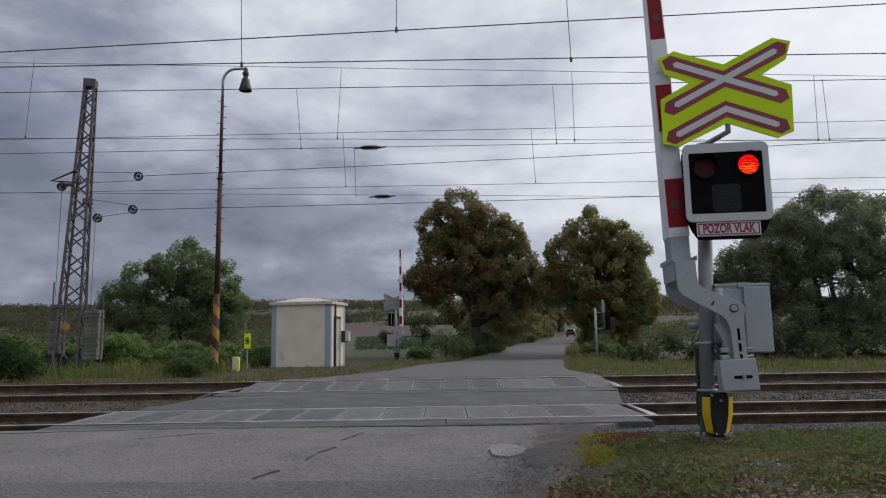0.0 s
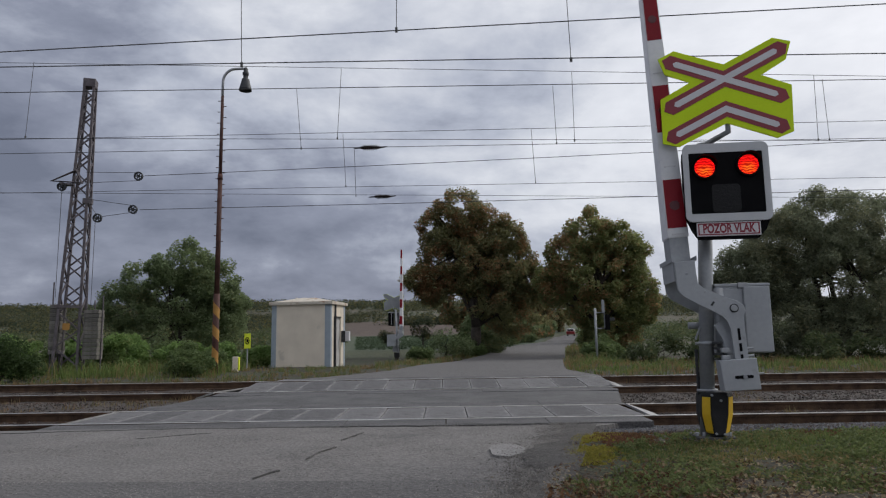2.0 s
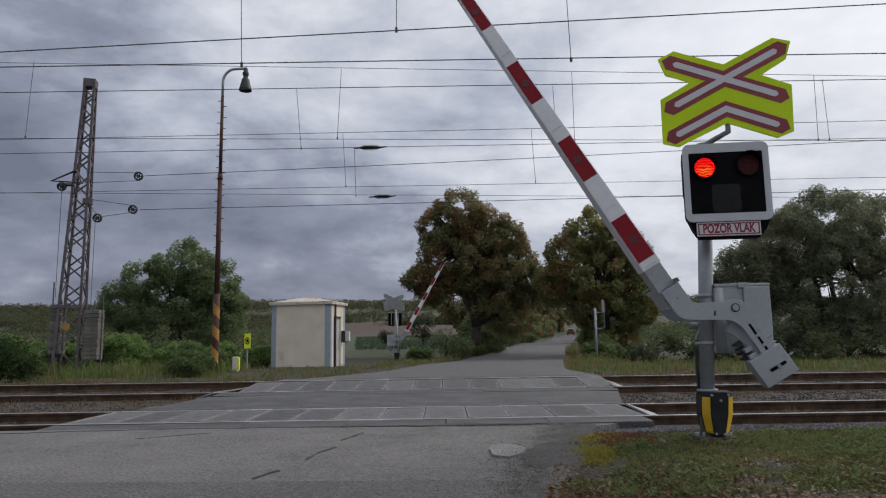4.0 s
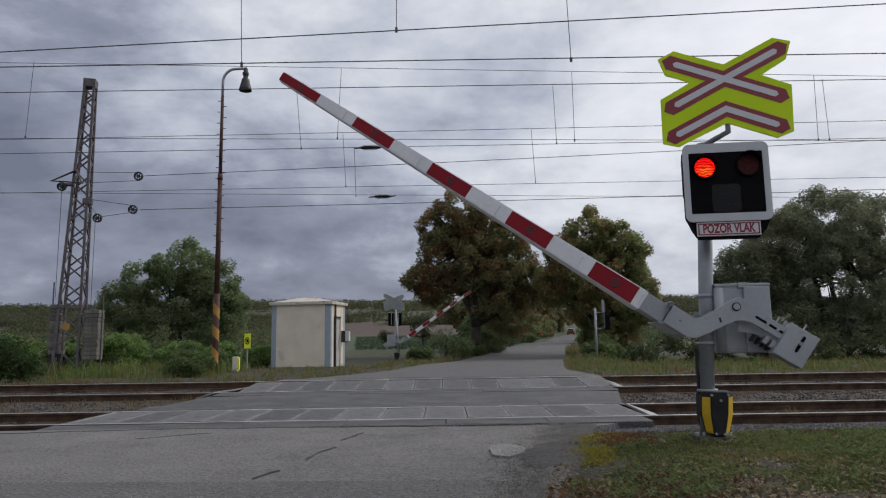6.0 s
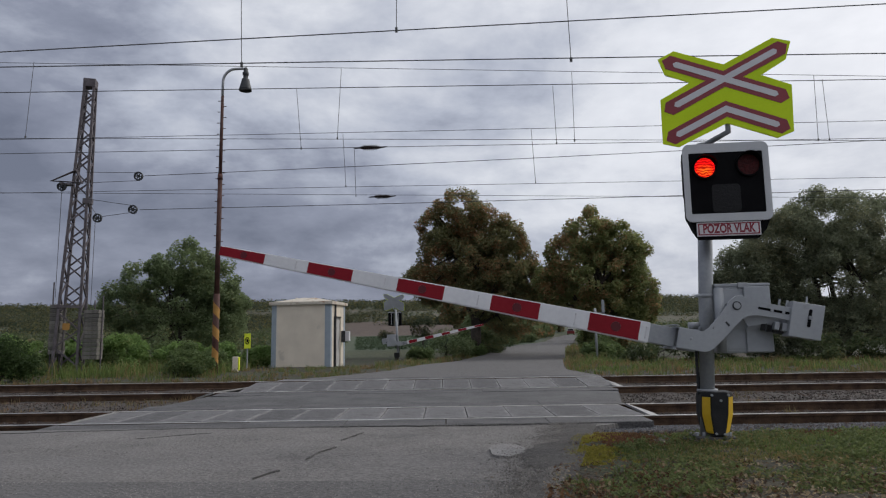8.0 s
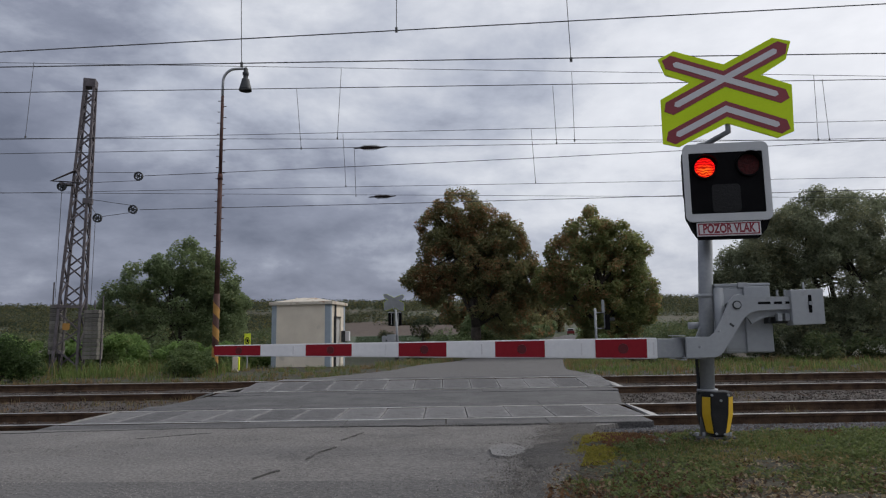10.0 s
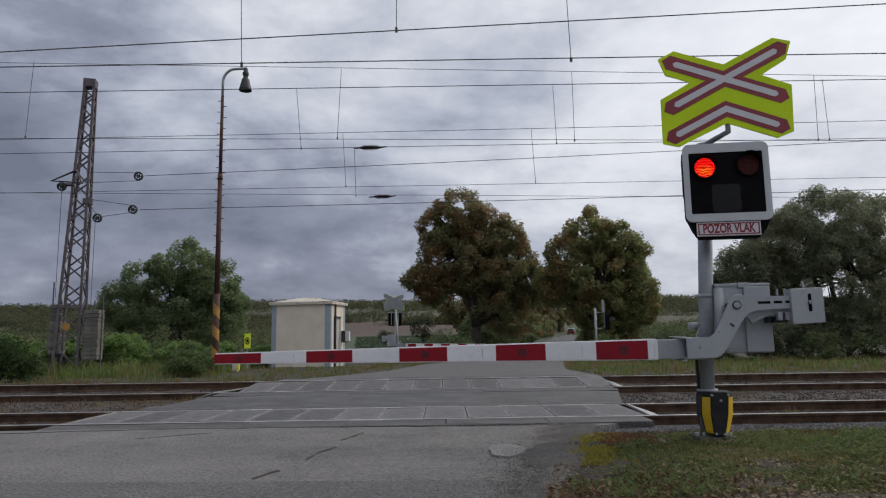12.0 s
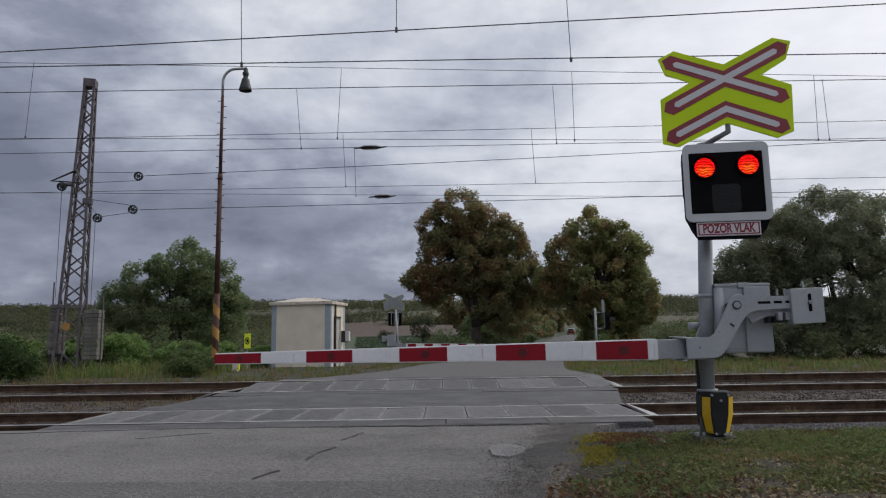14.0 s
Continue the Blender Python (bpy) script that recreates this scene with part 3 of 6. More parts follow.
def ballast_bed():
    """The gravel bed under both tracks, on each side of the crossing."""
    for x0, x1 in ((-70, None), (None, 75)):
        verts, faces = [], []
        nx = 150
        for y, _ in [(7.7 + i * 0.22, 0) for i in range(41)]:
            a = x0 if x0 is not None else lerp_rows(ROAD_R, y) - 0.2
            b = x1 if x1 is not None else lerp_rows(ROAD_L, y) + 0.2
            for i in range(nx + 1):
                u = i / nx
                u = 1 - (1 - u) ** 2 if x1 is None else u * u
                x = a + (b - a) * u
                verts.append((x, y, bed_z(y) + 0.03 * noise.noise((x * 2.2, y * 2.2, 7)) - (0.1 if y < 7.75 or y > 16.4 else 0)))
        k = nx + 1
        for j in range(40):
            for i in range(nx):
                faces.append((j * k + i, j * k + i + 1, (j + 1) * k + i + 1, (j + 1) * k + i))
        tagged(raw("ballast_bed", verts, faces, BALLAST_BED), "rusty brown gravel bed under the railway tracks", "ballast", kind="structure")


# ---- the crossing signal with its barrier (front towards -y, pivot on the right of the post) ----
PIVOT = Vector((0.177, -0.323, 1.318))
BOOM_Y = 0.10
BAND = 0.5
FORWARD = Matrix.Translation((-1.762, -7.088, 1.05))


def boom_w(s):
    return 0.205 - 0.090 * (s - 0.8) / 4.6


def boom_d(s):
    return 0.30 - 0.20 * (s - 0.7) / 4.65


def beam(s0, s1, grow=0.0, front_only=False, back=False):
    """A stretch of the tapering boom; s runs out from the pivot along -x."""
    bm = bmesh.new()
    rings = []
    for s in (s0, s1):
        h, d = boom_w(s) / 2 + grow, boom_d(s)
        y0, y1 = (-grow - 0.0005, 0.0) if front_only else (0.0, d)
        if back:
            y0, y1 = d, d + grow + 0.0005
        h2 = h - 0.012 if front_only else h
        rings.append([bm.verts.new((-s, BOOM_Y + y, -0.412 + z)) for y, z in ((y0, -h2), (y1, -h2), (y1, h2), (y0, h2))])
    for i in range(4):
        bm.faces.new((rings[0][i], rings[0][(i + 1) % 4], rings[1][(i + 1) % 4], rings[1][i]))
    bm.faces.new(rings[0])
    bm.faces.new(rings[1][::-1])
    if not front_only:
        bmesh.ops.bevel(bm, geom=bm.edges[:], offset=0.008, segments=2, affect="EDGES")
    return bm


def signal_lamp(x, z, head, lens_mat):
    """Round lens with a hood on the black board."""
    bm = bmesh.new()
    n, r = 28, 0.118
    rings = []
    for rr, y in ((r, 0.0), (r, -0.035), (r - 0.012, -0.035), (r - 0.012, 0.0)):
        rings.append([bm.verts.new((x + rr * math.cos(2 * math.pi * i / n), -0.245 + y, z + rr * math.sin(2 * math.pi * i / n))) for i in range(n)])
    for a, b in zip(rings, rings[1:]):
        for i in range(n):
            bm.faces.new((a[i], a[(i + 1) % n], b[(i + 1) % n], b[i]))
    part("lamp_rim", bm, BLACK, head)
    hood = bmesh.new()
    outer, inner = [], []
    for i in range(13):
        a = radians(10 + 160 * i / 12)
        for lst, rr in ((outer, r + 0.006), (inner, r)):
            lst.append([hood.verts.new((x + rr * math.cos(a), -0.245 - yy * math.sin(a) ** 0.5, z + rr * math.sin(a))) for yy in (0.0, 0.11)])
    for i in range(12):
        for lst in (outer, inner):
            hood.faces.new((lst[i][0], lst[i + 1][0], lst[i + 1][1], lst[i][1]))
        hood.faces.new((outer[i][1], outer[i + 1][1], inner[i + 1][1], inner[i][1]))
    part("lamp_hood", hood, BLACK, head)
    part("lamp_lens", rod((0, 0.004, 0), (0, 0, 0), 0.105, 0.105, 32), lens_mat, head, "unlit dark lens", pose(x, -0.262, z))
    return part("lamp_light", rod((0, 0.004, 0), (0, 0, 0), 0.098, 0.098, 32), LED, head, "glowing red light", pose(x, -0.25, z))


def text_mesh(name, words, size, material, parent, m, width):
    cu = bpy.data.curves.new(name, "FONT")
    cu.body, cu.size, cu.extrude, cu.align_x, cu.align_y = words, size, 0.001, "CENTER", "CENTER"
    cu.offset = 0.0042
    tmp = bpy.data.objects.new(name, cu)
    scene.collection.objects.link(tmp)
    bpy.context.view_layer.update()
    me = bpy.data.meshes.new_from_object(tmp.evaluated_get(bpy.context.evaluated_depsgraph_get()))
    bpy.data.objects.remove(tmp)
    wide = max(v.co.x for v in me.vertices) - min(v.co.x for v in me.vertices)
    for v in me.vertices:
        v.co.x *= width / wide
    me.materials.clear()
    me.materials.append(material)
    ob = new(name, me)
    ob.parent = parent
    ob.matrix_basis = m
    return ob


def capped_bar(p0, p1, w, y0, y1, bm=None):
    """A stripe with pointed ends in the xz plane."""
    a, b = Vector(p0), Vector(p1)
    d = (b - a).normalized()
    nrm = Vector((-d.y, d.x))
    h = w / 2
    pts = [a - d * h * 0.45 , a + nrm * h + d * h * 0.35, b + nrm * h - d * h * 0.35, b + d * h * 0.45, b - nrm * h - d * h * 0.35, a - nrm * h + d * h * 0.35]
    return plate([(p.x, p.y) for p in pts], y0, y1, 0.0, bm)


def chevron(p0, apex, p1, w, y0, y1):
    a, m_, b = Vector(p0), Vector(apex), Vector(p1)
    h = w / 2
    d1, d2 = (m_ - a).normalized(), (b - m_).normalized()
    n1, n2 = Vector((-d1.y, d1.x)), Vector((-d2.y, d2.x))
    bis = (n1 + n2).normalized()
    k = h / bis.dot(n1)
    pts = [a - d1 * h * 0.45, a + n1 * h + d1 * h * 0.35, m_ + bis * k, b + n2 * h - d2 * h * 0.35, b + d2 * h * 0.45, b - n2 * h - d2 * h * 0.35, m_ - bis * k, a - n1 * h + d1 * h * 0.35]
    return plate([(p.x, p.y) for p in pts], y0, y1)


def crossing_signal(m, label, open_head=False):
    """Returns the thing, its swinging arm and the two red lights."""
    u = empty("crossing_signal", m, label, "level crossing barrier", "crossing barriers")
    lean = 0.05

    def px(z):
        return (z - 1.3) * lean

    post = part("post", rod((px(0.02), 0, 0.02), (px(3.02), 0, 3.02), 0.071, 0.071, 20), GALV, u, "galvanised steel post")
    part("flange", rod((px(0.5), 0, 0.475), (px(0.5), 0, 0.50), 0.10, 0.10, 20), GALV, post)
    part("base_plate", box(-0.2, 0.17, -0.17, 0.2, 0.02, 0.05, 0.006), BITUMEN, u)
    part("foundation", rod((-0.02, 0.03, -0.2), (-0.02, 0.03, 0.02), 0.38, 0.27, 22), EDGE_SOIL, u, "dark mossy concrete foundation")
    # impact guard with warning stripes
    def facets(z, fw, bw):
        c = px(z) + 0.072
        return [Vector((c + x, y, z)) for x, y in ((-fw, -0.165), (fw, -0.165), (bw, -0.075), (bw, 0.14), (-bw, 0.14), (-bw, -0.075))]

    levels = [facets(0.065, 0.045, 0.085), facets(0.10, 0.052, 0.115), facets(0.26, 0.074, 0.15), facets(0.445, 0.078, 0.15), facets(0.478, 0.068, 0.135)]
    bm = bmesh.new()
    rings = [[bm.verts.new(v) for v in ring] for ring in levels]
    for a, b in zip(rings, rings[1:]):
        for k in range(6):
            bm.faces.new((a[k], a[(k + 1) % 6], b[(k + 1) % 6], b[k]))
    bm.faces.new(rings[0][::-1])
    bm.faces.new(rings[-1])
    bmesh.ops.bevel(bm, geom=bm.edges[:], offset=0.006, segments=1, affect="EDGES")
    guard = part("guard", bm, BLACK_RUBBER, u, "black faceted plastic guard with yellow stripes")
    for k0, k1 in ((5, 0), (1, 2)):
        bm = bmesh.new()
        mids = [facets(z, fw, bw) for z, fw, bw in ((0.085, 0.049, 0.102), (0.10, 0.052, 0.115), (0.26, 0.074, 0.15), (0.43, 0.0777, 0.15))]
        out = Vector((-0.6 if k0 == 5 else 0.6, -0.8, 0)) * 0.005
        rows_ = [[bm.verts.new(r_[k0].lerp(r_[k1], f_) + out * d_) for f_, d_ in ((0.1, 1), (0.9, 1), (0.9, 0), (0.1, 0))] for r_ in mids]
        for a, b in zip(rows_, rows_[1:]):
            for k in range(4):
                bm.faces.new((a[k], a[(k + 1) % 4], b[(k + 1) % 4], b[k]))
        bm.faces.new(rows_[0][::-1])
        bm.faces.new(rows_[-1])
        part("stripe", bm, YELLOW, guard, "yellow warning stripe")
    for x, z in ((-0.07, 0.452), (0.085, 0.452), (-0.05, 0.085), (0.03, 0.082), (0.012, 0.40)):
        part("bolt", rod((x + 0.027, -0.182, z), (x + 0.027, -0.150, z), 0.013, 0.010, 8), GALV, guard)
    for x in (-0.19, -0.13, 0.09, 0.12):
        part("bolt", rod((x, -0.12, 0.06), (x, -0.12, 0.09), 0.017, 0.015, 6), GALV, u)
    # drive cabinet beside the post
    cab = part("drive_cabinet", box(0.085, 0.60, -0.06, 0.165, 0.85, 1.53, 0.02), GREY_PAINT, u, "grey painted drive cabinet")
    part("lid", box(0.075, 0.61, -0.07, 0.17, 1.515, 1.545, 0.008), GREY_PAINT, cab)
    part("door", box(0.13, 0.565, -0.066, -0.058, 0.89, 1.49, 0.004), GREY_PAINT, cab)
    for x in (0.16, 0.535):
        part("lock", rod((x, -0.066, 1.2), (x, -0.078, 1.2), 0.018, 0.016, 10), GALV, cab)
    part("rounded_side", rod((0.115, -0.05, 0.86), (0.115, -0.05, 1.5), 0.05, 0.05, 16), GREY_PAINT, cab)
    part("hinge", box(0.30, 0.40, -0.085, -0.06, 1.50, 1.55, 0.006), GALV, cab)
    for z in (1.43, 0.95):
        cl = part("clamp", rod((px(z), 0, z - 0.02), (px(z), 0, z + 0.02), 0.08, 0.08, 20), GALV, u)
        part("clamp_bolt", rod((px(z) - 0.115, -0.04, z), (px(z) - 0.05, -0.04, z), 0.015, 0.015, 8), GALV, cl)
    part("cable_box", rod((px(1.12) - 0.17, 0.02, 1.13), (px(1.12) - 0.06, 0.02, 1.13), 0.035, 0.035, 12), GALV, u)
    for x0 in (-0.083,):
        bm = bmesh.new()
        for i in range(9):
            rod((px(0.6) + x0, 0.02, 0.50 + i * 0.045), (px(0.6) + x0, 0.02, 0.535 + i * 0.045), 0.018, 0.018, 8, bm)
        rod((px(0.6) + x0, 0.02, 0.44), (px(0.6) + x0, 0.02, 0.88), 0.012, 0.012, 8, bm)
        part("cable_conduit", bm, DARK_STEEL, u)
    part("cover", box(0.345, 0.60, -0.092, -0.064, 0.86, 1.51, 0.012), GREY_PAINT, cab)
    part("stay_rod", rod((-0.13, -0.03, 0.99), (-0.075, -0.03, 1.12), 0.011, 0.011, 8), GALV, u)
    # swinging arm
    arm = part("arm", plate([(x - PIVOT.x, z - PIVOT.z) for x, z in ((-0.285, 1.010), (-0.055, 1.008), (-0.01, 1.05), (0.075, 1.215), (0.135, 1.35), (0.18, 1.408), (0.238, 1.424), (0.30, 1.40), (0.33, 1.392), (0.74, 1.392), (0.74, 1.268), (0.40, 1.270), (0.32, 1.245), (0.27, 1.205), (0.20, 1.09), (0.139, 0.985), (0.068, 0.875), (0.03, 0.838), (-0.02, 0.818), (-0.285, 0.812))], 0.0, 0.03, 0.006), GREY_PAINT, u, "grey painted swan-neck arm with counterweight", Matrix.Translation(PIVOT))
    part("rear_plate", plate([(x - PIVOT.x, z - PIVOT.z) for x, z in ((-0.285, 1.010), (-0.055, 1.008), (-0.01, 1.05), (0.075, 1.215), (0.135, 1.35), (0.18, 1.408), (0.238, 1.424), (0.30, 1.40), (0.34, 1.33), (0.32, 1.245), (0.27, 1.205), (0.20, 1.09), (0.139, 0.985), (0.068, 0.875), (0.03, 0.838), (-0.02, 0.818), (-0.285, 0.812))], 0.58, 0.605, 0.004), GREY_PAINT, arm)
    for z0, z1 in ((0.804, 0.82), (1.0, 1.016)):
        part("web", box(-0.30 - PIVOT.x, -0.10 - PIVOT.x, 0.03, 0.58, z0 - PIVOT.z, z1 - PIVOT.z), GREY_PAINT, arm)
    part("pivot_bolt", rod((0.03, 0.0, 0), (0.03, -0.02, 0), 0.034, 0.030, 20), GALV, arm)
    part("pivot_washer", rod((0.03, 0.0, 0), (0.03, -0.008, 0), 0.042, 0.042, 20), DARK_STEEL, arm)
    part("shaft", rod((0.03, 0.03, 0), (0.03, 0.30, 0), 0.04, 0.04, 16), DARK_STEEL, arm)
    # uncut slot: the dark of its opening is a black strip on the plate
    part("slot", plate(round_rect(0.40 - PIVOT.x, 0.69 - PIVOT.x, 1.322 - PIVOT.z, 1.346 - PIVOT.z, 0.011), -0.002, 0.001), BLACK, arm, "flat black strip for the dark inside the long adjusting slot")
    part("tail_rib", plate([(x + 0.03 - PIVOT.x, z - PIVOT.z) for x, z in ((0.16, 1.33), (0.74, 1.31), (0.74, 1.238), (0.62, 1.228), (0.48, 1.205), (0.38, 1.17), (0.33, 1.135), (0.30, 1.2), (0.2, 1.25))], 0.085, 0.125, 0.006), GREY_PAINT, arm, "grey curved stiffening rib")
    for x in (0.53, 0.635):
        part("slot_block", box(x - 0.014 - PIVOT.x, x + 0.014 - PIVOT.x, -0.006, 0.0, 1.32 - PIVOT.z, 1.348 - PIVOT.z, 0.002), GREY_PAINT, arm)
    for x in (0.58, 0.65):
        part("clevis", box(x - PIVOT.x, x + 0.045 - PIVOT.x, 0.02, 0.085, 1.16 - PIVOT.z, 1.235 - PIVOT.z, 0.006), GALV, arm)
        part("clevis_pin", rod((x + 0.02 - PIVOT.x, 0.05, 1.40 - PIVOT.z), (x + 0.02 - PIVOT.x, 0.05, 1.46 - PIVOT.z), 0.012, 0.012, 8), GALV, arm)
    # stack of thin dark ribs behind the clevis
    for k in range(4):
        part("clevis_rib", box(0.52 + k * 0.055 - PIVOT.x, 0.54 + k * 0.055 - PIVOT.x, 0.10, 0.34, 1.14 - PIVOT.z, 1.235 - PIVOT.z, 0.004), DARK_STEEL, arm)
    part("cast_mark", plate([(0.125 - PIVOT.x, 1.135 - PIVOT.z), (0.135 - PIVOT.x, 1.15 - PIVOT.z), (0.172 - PIVOT.x, 1.12 - PIVOT.z), (0.162 - PIVOT.x, 1.103 - PIVOT.z)], -0.004, 0.0), DARK_STEEL, arm)
    for x, z in ((-0.16, 0.92), (0.03, 1.07)):
        part("bolt", rod((x - PIVOT.x, 0, z - PIVOT.z), (x - PIVOT.x, -0.005, z - PIVOT.z), 0.014, 0.012, 8), GALV, arm)
    # flared mouth plates where the boom enters
    for z in (0.795, 1.028):
        part("mouth_flange", box(-0.33 - PIVOT.x, -0.285 - PIVOT.x, 0.0, 0.62, z - 0.004 - PIVOT.z, z + 0.004 - PIVOT.z, 0.002), GREY_PAINT, arm)
    cw = part("counterweight", plate([(x - PIVOT.x, z - PIVOT.z) for x, z in ((0.692, 1.455), (0.985, 1.462), (0.985, 1.128), (0.695, 1.118))], -0.035, 0.14, 0.008), GREY_PAINT, arm, "grey steel counterweight box")
    # black strip again, for the dark inside the counterweight's slot
    part("slot", plate(round_rect(0.845 - PIVOT.x, 0.875 - PIVOT.x, 1.235 - PIVOT.z, 1.405 - PIVOT.z, 0.012), -0.038, -0.033), BLACK, cw)
    part("bolt", rod((0.86 - PIVOT.x, -0.06, 1.325 - PIVOT.z), (0.86 - PIVOT.x, -0.038, 1.325 - PIVOT.z), 0.02, 0.02, 6), GALV, cw)
    part("lever", rod((0.845 - PIVOT.x, 0.05, 1.455 - PIVOT.z), (0.84 - PIVOT.x, 0.05, 1.53 - PIVOT.z), 0.01, 0.01, 8), GALV, cw)
    part("rear_bar", box(0.20 - PIVOT.x, 0.72 - PIVOT.x, 0.10, 0.125, 1.20 - PIVOT.z, 1.25 - PIVOT.z, 0.004), GREY_PAINT, arm)
    part("boom_socket", box(-0.545 - PIVOT.x, -0.285 - PIVOT.x, BOOM_Y + 0.012, BOOM_Y + 0.29, 0.812 - PIVOT.z, 1.0 - PIVOT.z, 0.006), GALV, arm, "galvanised boom socket")
    boom = part("boom", beam(0.715, 5.335), WHITE_PAINT, arm, "white tapering boom with red bands")
    for k in range(5):
        s0 = 0.814 + k * 2 * BAND
        s1 = s0 + (BAND if k < 4 else 0.525)
        part("red_band", beam(s0, s1, 0.002, True), RED_PAINT, arm, "red reflective band")
        part("rear_red_band", beam(s0, s1, 0.002, True, True), RED_PAINT, arm, "red reflective band")
        sm = (s0 + s1) / 2 - 0.02
        part("reflector", rod((-sm, BOOM_Y - 0.0028, -0.412), (-sm, BOOM_Y - 0.006, -0.412), 0.05 - 0.003 * k, 0.048 - 0.003 * k, 20), RED_DARK, arm, "round dark red reflector")
    for s in (0.75, 1.45, 2.45, 3.45, 4.45):
        bm = bmesh.new()
        h = boom_w(s) * 0.26
        for dz in (-h, h):
            rod((-s, BOOM_Y, -0.412 + dz), (-s, BOOM_Y - 0.007, -0.412 + dz), 0.010, 0.007, 8, bm)
        box(-s - 0.006, -s + 0.006, BOOM_Y - 0.003, BOOM_Y, -0.412 - h, -0.412 + h, 0, bm)
        part("rivet_strip", bm, SIGN_WHITE, arm)
    # light head
    if open_head:
        # two lamp housings side by side on a pale cross frame
        bm = plate([(-0.19, 2.10), (0.12, 2.06), (0.14, 2.90), (-0.18, 2.945)], -0.225, -0.05, 0.006)
        plate([(0.30, 2.06), (0.62, 2.10), (0.632, 2.945), (0.30, 2.90)], -0.225, -0.05, 0.006, bm)
        head = part("signal_head", bm, BLACK, u, "pair of black lamp housings seen from behind")
        for x in (-0.02, 0.40):
            part("bracket_strap", box(x, x + 0.045, -0.045, -0.01, 2.15, 2.92, 0.004), BACK_METAL, head)
        part("cross_frame", box(-0.2, 0.64, -0.01, 0.03, 2.86, 2.92, 0.004), BACK_METAL, head)
    else:
        head = part("signal_head", plate([(-0.178, 2.21), (-0.115, 2.07), (-0.06, 1.985), (0.50, 1.985), (0.575, 2.07), (0.632, 2.21), (0.632, 2.88), (0.57, 2.945), (-0.12, 2.945), (-0.178, 2.88)], -0.225, -0.12, 0.006), BLACK, u, "black signal head with white border and two red lamps")
    head.matrix_basis = FORWARD @ Matrix.Scale(0.9825, 4) @ FORWARD.inverted()
    if not open_head:
        part("border", ring_plate(round_rect(-0.19, 0.636, 2.155, 2.952, 0.065), round_rect(-0.135, 0.575, 2.235, 2.858, 0.012), -0.25, -0.228), WHITE_BORDER, head, "pale grey border frame")
        part("panel", box(-0.15, 0.59, -0.245, -0.228, 2.225, 2.868), BLACK, head)
        part("white_lamp_panel", plate(round_rect(0.07, 0.345, 2.245, 2.53, 0.04), -0.25, -0.245), LENS_CLEAR, head)
        part("lamp_lens", rod((0.207, -0.2515, 2.395), (0.207, -0.25, 2.395), 0.105, 0.105, 32), LENS_CLEAR, head, "unlit dark lens")
    lights = (signal_lamp(0.012, 2.702, head, LENS_OFF), signal_lamp(0.432, 2.716, head, LENS_OFF))
    if not open_head:
        for x, z in ((-0.02, 2.702), (0.46, 2.702)):
            part("lamp_housing", box(x - 0.15, x + 0.15, -0.12, -0.03, z - 0.28, z + 0.16, 0.03), BLACK, head)
        name = part("name_plate", box(-0.095, 0.515, -0.236, -0.226, 2.008, 2.15, 0.004), SIGN_WHITE, head, "white plate with red border and red words")
        part("plate_border", ring_plate(round_rect(-0.082, 0.502, 2.02, 2.138, 0.004, 1), round_rect(-0.070, 0.490, 2.031, 2.127, 0.004, 1), -0.2385, -0.2362), SIGN_RED, name)
        text_mesh("words", "POZOR VLAK", 0.122, SIGN_RED, name, Matrix.Translation((0.21, -0.2385, 2.079)) @ pose(0, 0, 0, 90), 0.50)
    bm = tube([(px(2.9), -0.0, 2.98), (px(2.9) + 0.02, -0.08, 3.0), (0.27, -0.24, 3.07), (0.27, -0.24, 3.22)], 0.03, 12)
    part("bracket", bm, GALV, u)
    part("head_bracket", box(0.06, 0.2, -0.24, 0.04, 2.86, 2.92, 0.005), DARK_STEEL, u)
    # double crossbuck
    xb = part("crossbuck", plate([(-0.35, 3.930), (-0.185, 4.01), (0.306, 3.826), (0.807, 4.085), (0.986, 4.035), (0.925, 3.843), (0.665, 3.69), (0.962, 3.566), (0.945, 3.075), (0.785, 3.012), (0.303, 3.200), (-0.189, 2.968), (-0.348, 3.011), (-0.346, 3.487), (-0.035, 3.655), (-0.288, 3.756)], -0.123, -0.105, 0.003), LIME, u, "lime reflective double crossbuck sign with red and white stripes")
    xb.matrix_basis = FORWARD @ Matrix.Scale(0.975, 4) @ FORWARD.inverted()
    part("sign_back", plate([(-0.34, 3.925), (-0.185, 4.0), (0.306, 3.816), (0.807, 4.075), (0.976, 4.028), (0.917, 3.848), (0.645, 3.69), (0.952, 3.56), (0.935, 3.08), (0.785, 3.022), (0.303, 3.21), (-0.189, 2.978), (-0.338, 3.018), (-0.336, 3.482), (-0.015, 3.655), (-0.28, 3.75)], -0.1045, -0.10), BACK_METAL, xb, "bare grey metal back")
    for z in (3.25, 3.6):
        part("rail", box(0.0, 0.62, -0.10, -0.075, z, z + 0.035), BACK_METAL, xb)
    part("red_stripe", capped_bar((-0.275, 3.90), (0.895, 3.438), 0.155, -0.1262, -0.1235), SIGN_RED, xb)
    part("red_stripe", capped_bar((-0.285, 3.37), (0.915, 3.985), 0.155, -0.1272, -0.1235), SIGN_RED, xb)
    part("red_stripe", chevron((-0.28, 3.055), (0.302, 3.349), (0.88, 3.116), 0.155, -0.1262, -0.1235), SIGN_RED, xb)
    part("white_stripe", capped_bar((-0.19, 3.865), (0.81, 3.472), 0.062, -0.1292, -0.1275), SIGN_WHITE, xb)
